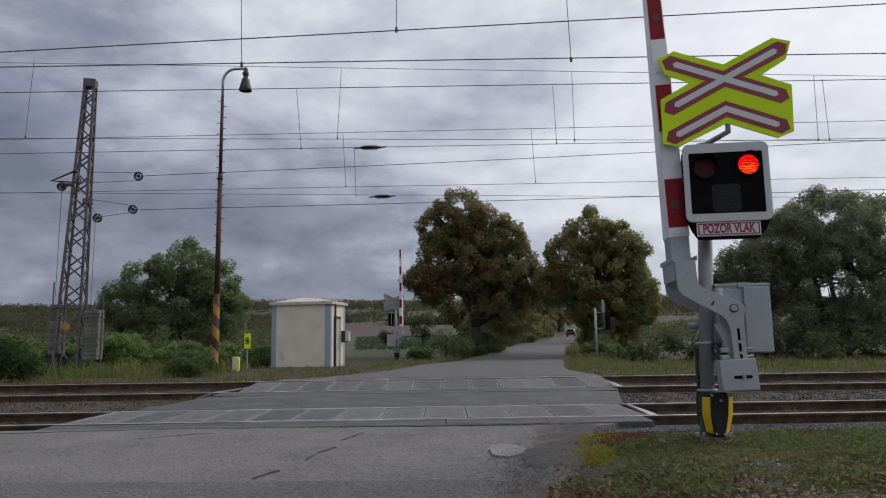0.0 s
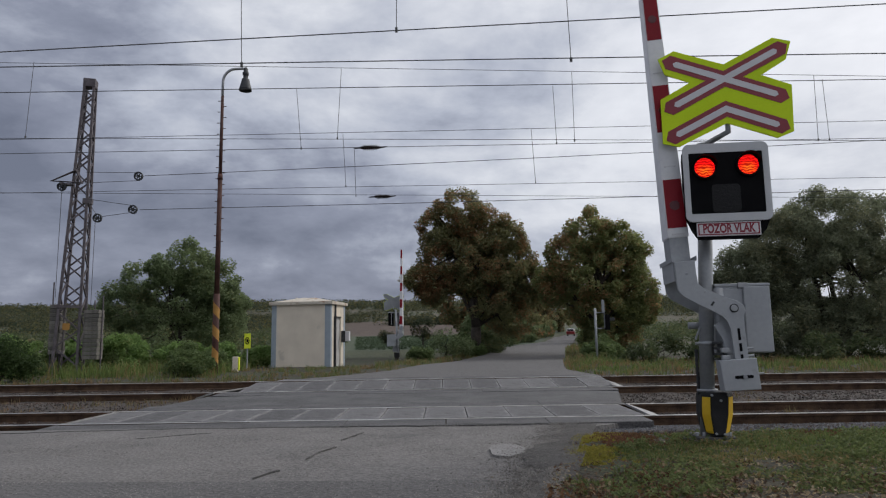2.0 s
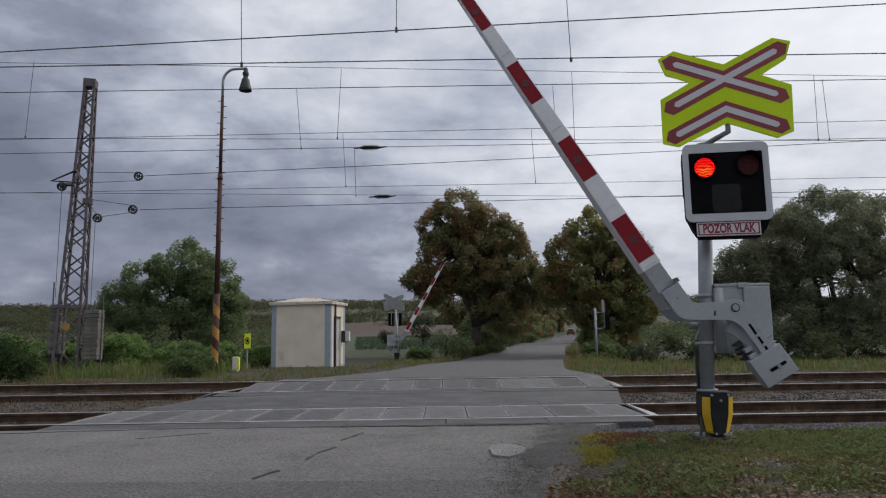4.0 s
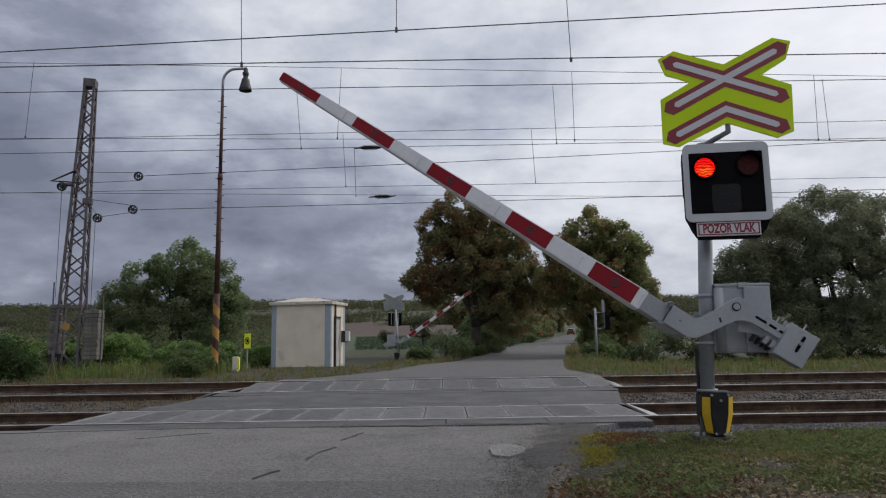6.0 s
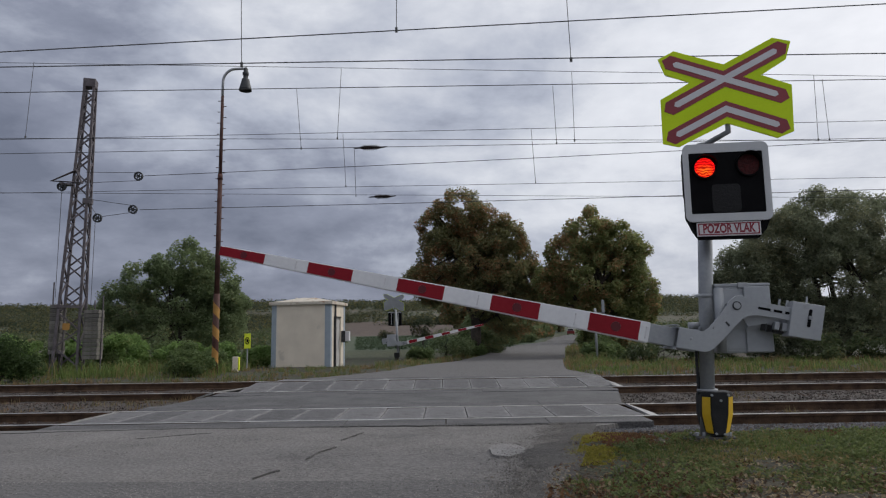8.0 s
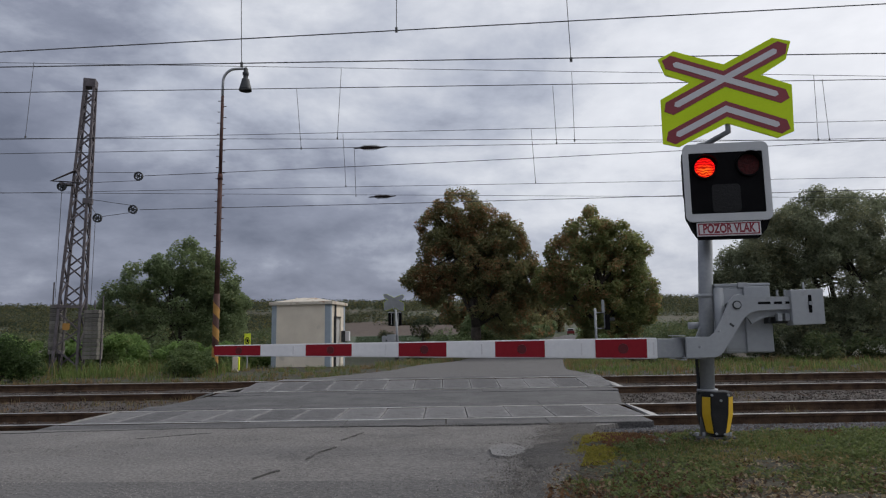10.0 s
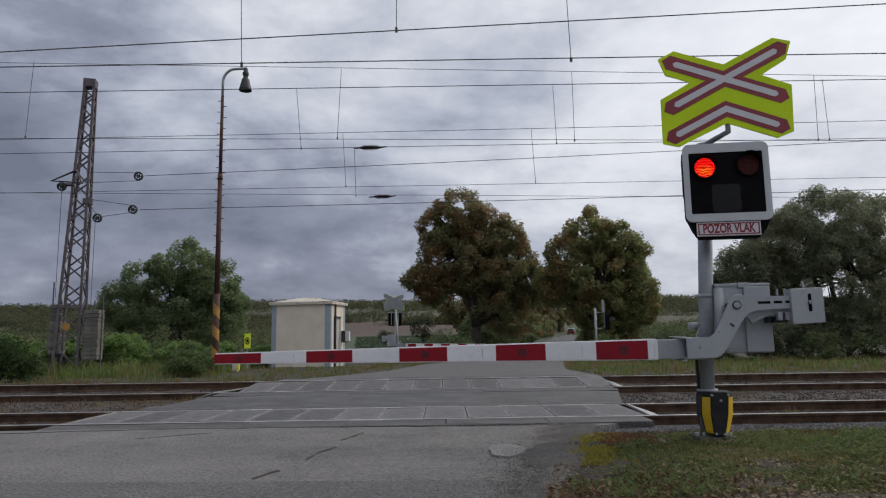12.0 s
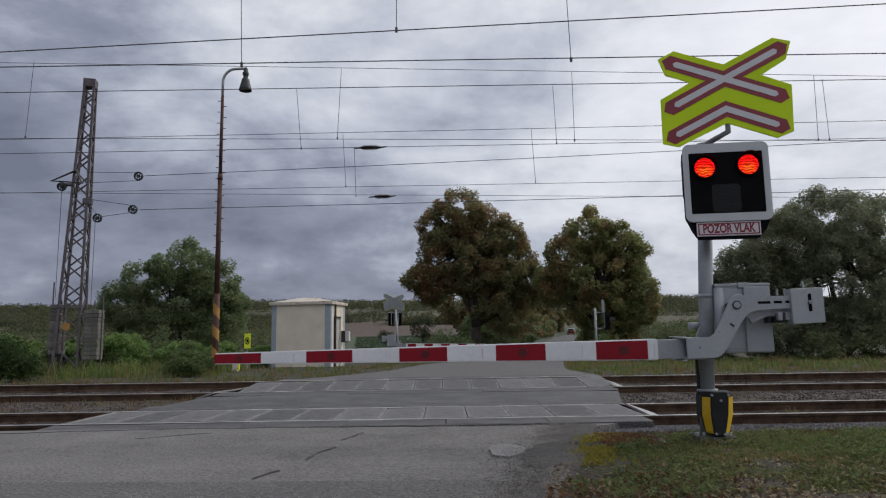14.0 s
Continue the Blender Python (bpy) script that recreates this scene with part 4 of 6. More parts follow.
    part("white_stripe", capped_bar((-0.20, 3.413), (0.83, 3.941), 0.062, -0.1300, -0.1275), SIGN_WHITE, xb)
    part("white_stripe", chevron((-0.20, 3.095), (0.302, 3.349), (0.80, 3.148), 0.062, -0.1285, -0.1264), SIGN_WHITE, xb)
    return u, arm, lights


# ---- trackside things ----
def lattice_mast():
    """Tapering four-legged lattice mast with anchor pulleys and weight stacks."""
    t = empty("lattice_mast", pose(-12.86, 23.0, 0.0, 0, 1.25, 14), "grey steel lattice mast tapering upwards beside the track", "catenary mast")
    top, h0, h1 = 10.2, 0.385, 0.15

    def leg(sx, sy, z):
        k = h0 + (h1 - h0) * z / top
        return Vector((sx * k, sy * k, z))

    for sx in (-1, 1):
        for sy in (-1, 1):
            part("leg", tube([leg(sx, sy, -0.2), leg(sx, sy, top)], 0.056, 4), LATTICE, t)
    levels, z = [], 0.3
    while z < top - 0.4:
        levels.append(z)
        z += 0.62 - 0.028 * z
    levels.append(top - 0.1)
    for side in range(4):
        c = ((-1, -1), (1, -1), (1, 1), (-1, 1))
        a, b = c[side], c[(side + 1) % 4]
        for i, (z0, z1) in enumerate(zip(levels, levels[1:])):
            p, q = (a, b) if i % 2 else (b, a)
            part("brace", tube([leg(*p, z0), leg(*q, z1)], 0.034, 4), LATTICE, t)
    part("cap", box(-0.2, 0.2, -0.2, 0.2, top - 0.02, top + 0.28, 0.01), LATTICE, t)
    part("cap_beam", box(-0.45, 0.42, -0.42, -0.36, 2.25, 2.33), LATTICE, t)
    part("anchor_bracket", tube([(-0.9, -0.3, 6.62), (0.05, -0.3, 6.62), (-0.15, -0.3, 7.05), (-0.9, -0.3, 6.62)], 0.055, 6), LATTICE, t)
    part("anchor_plate", box(-0.62, -0.2, -0.36, -0.1, 6.50, 6.57, 0.01), LATTICE, t)
    part("side_plate", box(0.12, 0.42, -0.30, -0.1, 5.88, 6.08, 0.01), LATTICE, t)
    part("warning_plate", box(-0.14, 0.08, -0.45, -0.43, 1.5, 1.72, 0.004), ORANGE, t, "small faded orange warning plate")
    return t


def pulley(p, r, label):
    t = empty("pulley_wheel", Matrix.Translation(p), label, "pulley", "anchor pulleys")
    n = 20
    ring_o = [(r * math.cos(2 * math.pi * i / n), r * math.sin(2 * math.pi * i / n)) for i in range(n)]
    ring_i = [(x * 0.74, z * 0.74) for x, z in ring_o]
    part("rim", ring_plate(ring_o, ring_i, -0.04, 0.04), DARK_STEEL, t)
    for i in range(6):
        a = math.pi * i / 3
        part("spoke", tube([(0, 0, 0), (r * 0.78 * math.cos(a), 0, r * 0.78 * math.sin(a))], 0.02, 4), DARK_STEEL, t)
    part("hub", rod((0, -0.06, 0), (0, 0.06, 0), 0.05, 0.05, 10), DARK_STEEL, t)
    return t


def weight_stack(x, y, z0, z1, w, label):
    t = empty("weight_stack", pose(x, y, z0), label, "counterweight", "tension weights")
    n = int((z1 - z0) / 0.14)
    me = mesh_of("concrete_weight", box(-w / 2, w / 2, -0.2, 0.2, 0.0, 0.128, 0.015), WEIGHT_GREY)
    for i in range(n):
        o = new("concrete_weight", me)
        o.parent = t
        o.matrix_basis = pose(random.uniform(-0.012, 0.012), 0, i * 0.14, 0, 0, random.uniform(-3, 3))
    part("guide_rod", rod((-w / 2 - 0.03, 0, -z0), (-w / 2 - 0.03, 0, z1 - z0 + 0.75), 0.022, 0.022, 8), LATTICE, t)
    part("guide_rod", rod((w / 2 + 0.03, 0, -z0), (w / 2 + 0.03, 0, z1 - z0 + 0.45), 0.022, 0.022, 8), LATTICE, t)
    part("hook", tube([(0, 0, z1 - z0), (0, 0, z1 - z0 + 0.3)], 0.025, 6), LATTICE, t)
    return t


def lamp_post():
    t = empty("lamp_post", pose(-7.5, 22.0, -0.05), "rust-brown steel lamp post with climbing pegs and bell lamp", "street lamp")
    part("lower_shaft", rod((0, 0, -0.2), (0, 0, 2.65), 0.105, 0.10, 16), RUST_POST, t)
    for i in range(3):
        z = 0.35 + i * 0.72
        bm = bmesh.new()
        n = 20
        a0 = [bm.verts.new((0.108 * math.cos(2 * math.pi * k / n), 0.108 * math.sin(2 * math.pi * k / n), z + 0.32 * (k / n if k < n / 2 else 1 - k / n) * 2)) for k in range(n)]
        a1 = [bm.verts.new(v.co + Vector((0, 0, 0.36))) for v in a0]
        for k in range(n):
            bm.faces.new((a0[k], a0[(k + 1) % n], a1[(k + 1) % n], a1[k]))
        part("orange_band", bm, ORANGE, t, "faded orange warning band")
    part("middle_shaft", rod((0, 0, 2.65), (0, 0, 6.6), 0.085, 0.075, 14), RUST_POST, t)
    part("upper_shaft", rod((0, 0, 6.6), (0, 0, 9.45), 0.062, 0.05, 12), RUST_POST, t)
    part("collar", rod((0, 0, 6.5), (0, 0, 6.7), 0.09, 0.075, 14), RUST_POST, t)
    arc = [(0, 0, 9.4)] + [(0.42 - 0.42 * math.cos(radians(a)), 0, 9.95 + 0.47 * math.sin(radians(a))) for a in range(0, 91, 15)] + [(0.80, 0, 10.43)]
    part("arm", tube(arc, 0.045, 8), GALV, t)
    for i in range(27):
        z = 4.2 + i * 0.195
        s = 1 if i % 2 else -1
        part("peg", rod((s * 0.04, 0, z), (s * 0.15, 0, z), 0.012, 0.014, 6), RUST_POST, t)
    bell = bmesh.new()
    prof = ((0.05, 10.45), (0.075, 10.42), (0.075, 10.30), (0.105, 10.28), (0.105, 10.20), (0.08, 10.17), (0.08, 10.08), (0.125, 10.04), (0.14, 9.96), (0.205, 9.70), (0.215, 9.63), (0.19, 9.63), (0.13, 9.86))
    n, prev = 20, None
    for r, z in prof:
        cur = [bell.verts.new((0.78 + r * math.cos(2 * math.pi * k / n), r * math.sin(2 * math.pi * k / n), z)) for k in range(n)]
        if prev:
            for k in range(n):
                bell.faces.new((prev[k], prev[(k + 1) % n], cur[(k + 1) % n], cur[k])).smooth = True
        prev = cur
    part("bell_lamp", bell, DARK_STEEL, t, "dark enamelled bell-shaped lamp")
    return t


def shed():
    t = empty("relay_hut", pose(-4.58, 27.0, -0.08, 0, 0, -9), "cream plastered flat-roofed relay hut with grey-blue corners", "shed")
    w, d, h = 2.50, 1.9, 2.54
    part("wall_front", box(-w, 0, 0, 0.12, -0.2, h), PLASTER, t)
    part("wall_left", box(-w, -w + 0.12, 0.12, d, -0.2, h), PLASTER, t)
    part("wall_back", box(-w + 0.12, 0, d - 0.12, d, -0.2, h), PLASTER, t)
    # side wall with its doorway
    part("wall_side", box(-0.12, 0, 0.12, 0.45, -0.2, h), PLASTER, t)
    part("wall_side", box(-0.12, 0, 1.35, d - 0.12, -0.2, h), PLASTER, t)
    part("wall_side", box(-0.12, 0, 0.45, 1.35, 2.02, h), PLASTER, t)
    part("door", box(-0.10, -0.05, 0.47, 1.33, 0.02, 2.0), DOOR_GREY, t, "pale grey side door in a dark frame")
    part("door_frame", box(-0.05, 0.012, 0.40, 0.50, 0.0, 2.06), DARK_VOID, t)
    part("door_frame", box(-0.05, 0.012, 0.50, 1.35, 2.0, 2.07), DARK_VOID, t)
    for x0, x1, y0, y1 in ((-w - 0.006, -w + 0.2, -0.006, 0.1), (-0.24, 0.006, -0.006, 0.16), (-0.1, 0.006, d - 0.2, d + 0.006)):
        part("corner_strip", box(x0, x1, y0, y1, -0.15, h - 0.004), SHED_BLUE, t, "grey-blue painted corner")
    roof = part("roof", box(-w - 0.1, 0.1, -0.1, d + 0.1, h, h + 0.13, 0.015), ROOF_SLAB, t, "stained flat concrete roof")
    bm = bmesh.new()
    ring0 = [bm.verts.new(v) for v in ((-w, 0.0, h + 0.13), (0, 0.0, h + 0.13), (0, d, h + 0.13), (-w, d, h + 0.13))]
    ring1 = [bm.verts.new(v) for v in ((-w * 0.62, d * 0.4, h + 0.33), (-w * 0.38, d * 0.4, h + 0.33), (-w * 0.38, d * 0.6, h + 0.33), (-w * 0.62, d * 0.6, h + 0.33))]
    for i in range(4):
        bm.faces.new((ring0[i], ring0[(i + 1) % 4], ring1[(i + 1) % 4], ring1[i]))
    bm.faces.new(ring1)
    part("roof_hip", bm, ROOF_SLAB, roof)
    part("vent", rod((-w * 0.7, d * 0.4, h + 0.2), (-w * 0.7, d * 0.4, h + 0.34), 0.05, 0.05, 8), ROOF_SLAB, roof)
    part("meter_box", box(0.18, 0.34, 1.40, 1.6, 1.05, 1.45, 0.01), SIGN_WHITE, t, "small grey meter box on the side wall")
    part("meter_box", box(0.012, 0.175, 1.38, 1.62, 1.0, 1.48, 0.01), DARK_STEEL, t, "dark switch box on the side wall")
    part("drain_pipe", rod((0.05, 0.48, -0.1), (0.05, 0.48, h), 0.04, 0.04, 8), DARK_STEEL, t)
    return t


def small_signs():
    t = empty("telephone_sign", pose(-7.04, 24.0, -0.02), "fluorescent yellow-green sign with a black symbol on a pole", "sign")
    part("panel", box(-0.105, 0.12, -0.02, 0.0, 0.79, 1.32, 0.004), SIGN_YELLOW, t)
    n = 20
    o = [(0.085 * math.cos(2 * math.pi * i / n), 1.06 + 0.13 * math.sin(2 * math.pi * i / n)) for i in range(n)]
    i_ = [(x * 0.72, 1.06 + (z - 1.06) * 0.72) for x, z in o]
    part("symbol_ring", ring_plate(o, i_, -0.024, -0.021), BLACK, t)
    part("symbol_bar", box(-0.03, 0.045, -0.024, -0.021, 1.0, 1.12), BLACK, t)
    part("pole", rod((0, 0.02, -0.1), (0, 0.02, 1.25), 0.025, 0.025, 8), GALV, t)
    m = empty("marker_post", pose(-7.24, 23.5, -0.02), "short pale concrete marker post with a yellow side", "marker post")
    part("stone", box(-0.14, 0.05, -0.08, 0.08, -0.1, 0.52, 0.02), PLASTER, m)
    part("yellow_face", box(0.054, 0.09, -0.06, 0.06, 0.05, 0.50, 0.01), SIGN_YELLOW, m)
    k = empty("cable_marker", pose(7.4, 19.0, -0.03), "small yellow plastic cable marker in the grass", "marker post")
    part("stake", box(-0.06, 0.06, -0.03, 0.03, -0.1, 0.55, 0.01), YELLOW, k)
    part("cap", box(-0.07, 0.07, -0.04, 0.04, 0.55, 0.60, 0.01), YELLOW, k)
    # frame carrying a signal seen from the side, beyond the tracks
    s = empty("side_signal", pose(6.78, 30.0, -0.1), "grey post with a side frame carrying a dark signal lamp", "railway signal")
    part("post", rod((0, 0, -0.1), (0, 0, 2.35), 0.055, 0.055, 10), GALV, s)
    part("frame", tube([(0, 0, 2.15), (0.40, 0, 2.15), (0.40, 0, 1.45), (0, 0, 1.45)], 0.028, 6), GALV, s)
    part("lamp_box", box(0.42, 0.62, -0.12, 0.12, 1.38, 2.05, 0.02), BLACK, s)
    part("visor", box(0.62, 0.85, -0.08, 0.08, 1.78, 1.92, 0.015), DARK_STEEL, s)
    part("board", box(0.30, 0.42, -0.05, 0.05, 2.15, 2.72, 0.01), GALV, s)


# ---- overhead wires: each hangs in one upright plane over or beside a track ----
def wire(name, y, p0, p1, sag, r, label, kind="overhead wire"):
    """From p0 to p1 (x, z), carried on straight both ways past the view, with a slight sag between."""
    bm = bmesh.new()
    n = 14
    a, b = Vector(p0), Vector(p1)
    pts = []
    for i in range(n + 1):
        u = i / n
        q = a.lerp(b, u)
        pts.append((q.x, y, q.y - 4 * sag * u * (1 - u)))
    tube(pts, r, 5, bm)
    ob = part(name, bm, WIRE)
    return tagged(ob, label, kind, "overhead wires")


def stretch(p0, p1, x0, x1):
    """The same straight line between other x."""
    k = (p1[1] - p0[1]) / (p1[0] - p0[0])
    return (x0, p0[1] + k * (x0 - p0[0])), (x1, p0[1] + k * (x1 - p0[0]))


def dropper(y, x0, z0, x1, z1):
    bm = tube([(x0, y, z0), (x1, y, z1)], 0.004 + 0.0002 * y, 5)
    box(x1 - 0.018, x1 + 0.018, y - 0.015, y + 0.015, z1 - 0.03, z1 + 0.04, 0, bm)
    tagged(part("dropper_wire", bm, WIRE), "thin dropper wire hanging from the carrier cable", "dropper", "droppers")


def overhead():
    near, far = "dark contact wire over the near track", "dark wire over the far track"
    wire("contact_wire", 9.2, *stretch((-6.39, 5.26), (6.54, 5.79), -30, 30), -0.0, 0.0085, near)
    wire("contact_wire", 9.7, (-30, 5.2), (30, 5.2), -0.05, 0.0085, near)
    wire("carrier_cable", 14.2, *stretch((-9.85, 7.30), (9.91, 6.66), -34, 34), 0.0, 0.006, far)
    wire("contact_wire", 14.2, (-34, 6.66), (34, 6.62), 0.05, 0.009, far)
    beyond = "dark wire strung beyond the tracks"
    wire("carrier_cable", 19, *stretch((-13.01, 7.12), (13.14, 7.28), -40, 40), 0.1, 0.008, beyond)
    wire("contact_wire", 19.05, *stretch((-13.01, 7.09), (13.06, 6.6), -40, 40), 0.0, 0.008, beyond)
    wire("contact_wire", 19.2, (-40, 6.6), (40, 6.78), 0.0, 0.009, beyond)
    wire("anchor_wire", 22.5, (-10.3, 6.76), (40, 8.75), 0.15, 0.011, "anchor wire running from the mast pulley")
    wire("carrier_cable", 24, (-45, 6.5), (45, 6.72), 0.0, 0.009, beyond)
    wire("contact_wire", 24.05, *stretch((-16.28, 6.6), (16.28, 5.89), -45, 45), 0.0, 0.008, beyond)
    wire("anchor_wire", 22.7, (-10.5, 5.61), (40, 6.45), 0.12, 0.011, "anchor wire running from the mast pulley")
    # droppers
    dropper(9.2, -0.62, 6.4, -0.63, 5.50)
    for x in (-3.05, 1.98):
        dropper(9.7, x - 0.02, 6.6, x + 0.02, 5.22)
    for y, x0, z0, x1, z1 in ((19, -12.16, 9.42, -12.26, 7.10), (19, -4.28, 8.44, -4.12, 6.62), (19, -2.95, 9.05, -3.06, 6.91), (19, 3.34, 8.42, 3.39, 6.66), (19, 3.92, 8.85, 3.92, 6.73), (19, 11.12, 8.63, 11.08, 6.64), (19, 11.36, 8.50, 11.41, 6.63), (24, -3.66, 8.63, -3.54, 6.63), (24, -3.23, 8.01, -3.17, 6.26), (24, 3.35, 8.71, 3.45, 6.66)):
        dropper(y, x0, z0, x1, z1)
    # tension links between the mast and its pulleys
    wire("anchor_wire", 22.6, (-12.4, 6.95), (-10.5, 6.9), 0.0, 0.009, "short wire to the anchor pulley")
    wire("anchor_wire", 22.6, (-12.9, 6.55), (-10.5, 6.62), 0.0, 0.009, "short wire to the anchor pulley")
    wire("anchor_wire", 22.6, (-12.3, 6.0), (-10.7, 5.74), 0.0, 0.009, "short wire to the anchor pulley")
    wire("anchor_wire", 22.6, (-11.9, 5.35), (-10.7, 5.5), 0.0, 0.009, "short wire to the anchor pulley")
    wire("anchor_wire", 22.6, (-12.25, 5.9), (-11.95, 5.45), 0.0, 0.009, "short wire to the anchor pulley")
    for x, z0, z1 in ((-13.2, 2.6, 6.4), (-11.98, 2.3, 5.3)):
        bm = tube([(x, 22.62, z0), (x, 22.62, z1)], 0.009, 5)
        tagged(part("weight_cable", bm, WIRE), "steel cable from pulley down to the weights", "cable", "overhead wires")
    # strain insulators
    for y, x, z in ((19.15, -2.1, 6.66), (24.0, -2.2, 6.22)):
        bm = rod((x - 0.27, y, z), (x + 0.27, y, z), 0.045, 0.045, 8)
        for i in range(7):
            rod((x - 0.2 + i * 0.06, y, z), (x - 0.17 + i * 0.06, y, z), 0.085, 0.07, 10, bm)
        rod((x - 0.5, y, z - 0.02), (x - 0.27, y, z), 0.015, 0.03, 6, bm)
        rod((x + 0.27, y, z), (x + 0.5, y, z + 0.02), 0.03, 0.015, 6, bm)
        tagged(part("strain_insulator", bm, INSULATOR), "dark brown ribbed strain insulator in an overhead wire", "insulator", "insulators")


# ---- plants ----
def leaf_cloud(clumps, n, size, droop=0.0):
    """Many small folded leaves round the clump centres (x, y, z, radius)."""
    verts, faces = [], []
    total = sum(c[3] ** 2 for c in clumps)
    for cx, cy, cz, r in clumps:
        for _ in range(max(4, int(n * r * r / total))):
            d = Vector((random.gauss(0, 1), random.gauss(0, 1), random.gauss(0, 0.8)))
            d = d.normalized() * r * random.uniform(0.35, 1.05) ** 0.6
            c = Vector((cx, cy, cz)) + d
            c.z -= droop * random.random() * r
            s = size * random.uniform(0.6, 1.25)
            q = Euler((random.uniform(-0.9, 0.9), random.uniform(-0.9, 0.9), random.uniform(0, 6.28))).to_matrix()
            b = len(verts)
            for v in ((-s * 0.5, 0, 0), (0, -s * 0.32, s * 0.08), (s * 0.5, 0, -s * 0.12), (0, s * 0.32, s * 0.08)):
                verts.append(c + q @ Vector(v))
            faces.append((b, b + 1, b + 2))
            faces.append((b, b + 2, b + 3))
    return verts, faces


def tree(name, x, y, z, lobes, n, size, material, label, trunk_r=0.3, clump=0.9, droop=0.0, category="tree", per=26, stems=1):
    """lobes: big forms of the crown (dx, dy, dz, rx, rz), filled with clumps near their skin."""
    t = empty(name, pose(x, y, z), label, category)
    clumps = []
    for dx, dy, dz, rx, rz in lobes:
        for _ in range(per):
            d = Vector((random.gauss(0, 1), random.gauss(0, 1), random.gauss(0, 1))).normalized()
            k = random.uniform(0.72, 1.0)
            c = Vector((dx + d.x * rx * k, dy + d.y * rx * k, dz + d.z * rz * k))
            if c.z < 0.25:
                continue
            clumps.append((*c, clump * random.uniform(0.55, 1.15)))
    verts, faces = leaf_cloud(clumps, n, size, droop)
    raw("crown", verts, faces, material, t)
    bm = bmesh.new()
    for s in range(stems):
        ox = (s - (stems - 1) / 2) * trunk_r * 2.5
        top = max(l[2] for l in lobes)
        pts = [Vector((ox, 0, -0.3))]
        for i in range(1, 6):
            pts.append(Vector((ox * (1 + i * 0.25) + random.uniform(-0.1, 0.1) * i * trunk_r * 2, random.uniform(-0.1, 0.1) * i, top * i / 5)))
        for i, (a, b) in enumerate(zip(pts, pts[1:])):
            rod(a, b, trunk_r * (1 - i / 6), trunk_r * (1 - (i + 1) / 6), 9, bm)
        for c in random.sample(clumps, min(len(clumps), 26 // stems + 4)):
            a = pts[random.choice((1, 2, 3, 4))]
            e = Vector(c[:3])
            m_ = a.lerp(e, 0.5) + Vector((0, 0, -0.12 * (e - a).length * random.random()))
            rod(a, m_, trunk_r * 0.3, trunk_r * 0.18, 6, bm)
            rod(m_, e, trunk_r * 0.18, trunk_r * 0.05, 5, bm)
    part("trunk", bm, BARK, t)
    return t


def blades(name, n, area, height, width, material, label, keep=None, category="grass"):
    """Grass: bent blades in tufts over a stretch (x0, x1, y0, y1)."""
    verts, faces = [], []
    x0, x1, y0, y1 = area
    tufts = max(1, n // 9)
    for _ in range(tufts):
        cx, cy = random.uniform(x0, x1), random.uniform(y0, y1)
        if on_road(cx, cy, 0.02) or (keep and not keep(cx, cy)):
            continue
        hh = height * random.uniform(0.45, 1.2)
        for _ in range(9):
            x, y = cx + random.gauss(0, height * 0.35), cy + random.gauss(0, height * 0.35)
            if on_road(x, y, -0.03):
                continue
            z = land_z(x, y) - 0.01
            if 7.75 < y < 16.4:
                z = max(z, bed_z(y) - 0.02)
            h = hh * random.uniform(0.6, 1.15)
            a = random.uniform(0, 6.28)
            lean_ = h * random.uniform(0.15, 0.7)
            w = width * random.uniform(0.6, 1.2)
            dx, dy = math.cos(a), math.sin(a)
            b = len(verts)
            verts += [(x - dy * w, y + dx * w, z), (x + dy * w, y - dx * w, z), (x + dx * lean_ * 0.35 + dy * w * 0.7, y + dy * lean_ * 0.35 - dx * w * 0.7, z + h * 0.6), (x + dx * lean_ * 0.35 - dy * w * 0.7, y + dy * lean_ * 0.35 + dx * w * 0.7, z + h * 0.6), (x + dx * lean_, y + dy * lean_, z + h * 0.95)]
            faces += [(b, b + 1, b + 2, b + 3), (b + 3, b + 2, b + 4)]
    return tagged(raw(name, verts, faces, material), label, category, kind="stuff")


def fallen_leaves(n, area, size):
    verts, faces = [], []
    for _ in range(n):
        x, y = random.uniform(area[0], area[1]), area[2] + (area[3] - area[2]) * random.random() ** 1.7
        if random.random() < 0.985 and on_road(x, y, 0.0):
            continue
        z = (lerp_rows(ROAD_Z, y) + 0.012 if on_road(x, y) else land_z(x, y) + 0.03)
        s = size * random.uniform(0.5, 1.3)
        q = Euler((random.uniform(-0.6, 0.6), random.uniform(-0.6, 0.6), random.uniform(0, 6.28))).to_matrix()
        b = len(verts)
        for v in ((-s, 0, 0), (-s * 0.2, -s * 0.45, s * 0.15), (s, 0, 0.1 * s), (-s * 0.2, s * 0.45, s * 0.18)):
            verts.append(Vector((x, y, z)) + q @ Vector(v))
        faces += [(b, b + 1, b + 2), (b, b + 2, b + 3)]
    return tagged(raw("fallen_leaves", verts, faces, DEAD_LEAF), "scattered brown and tan fallen leaves on the verge", "leaves", kind="stuff")


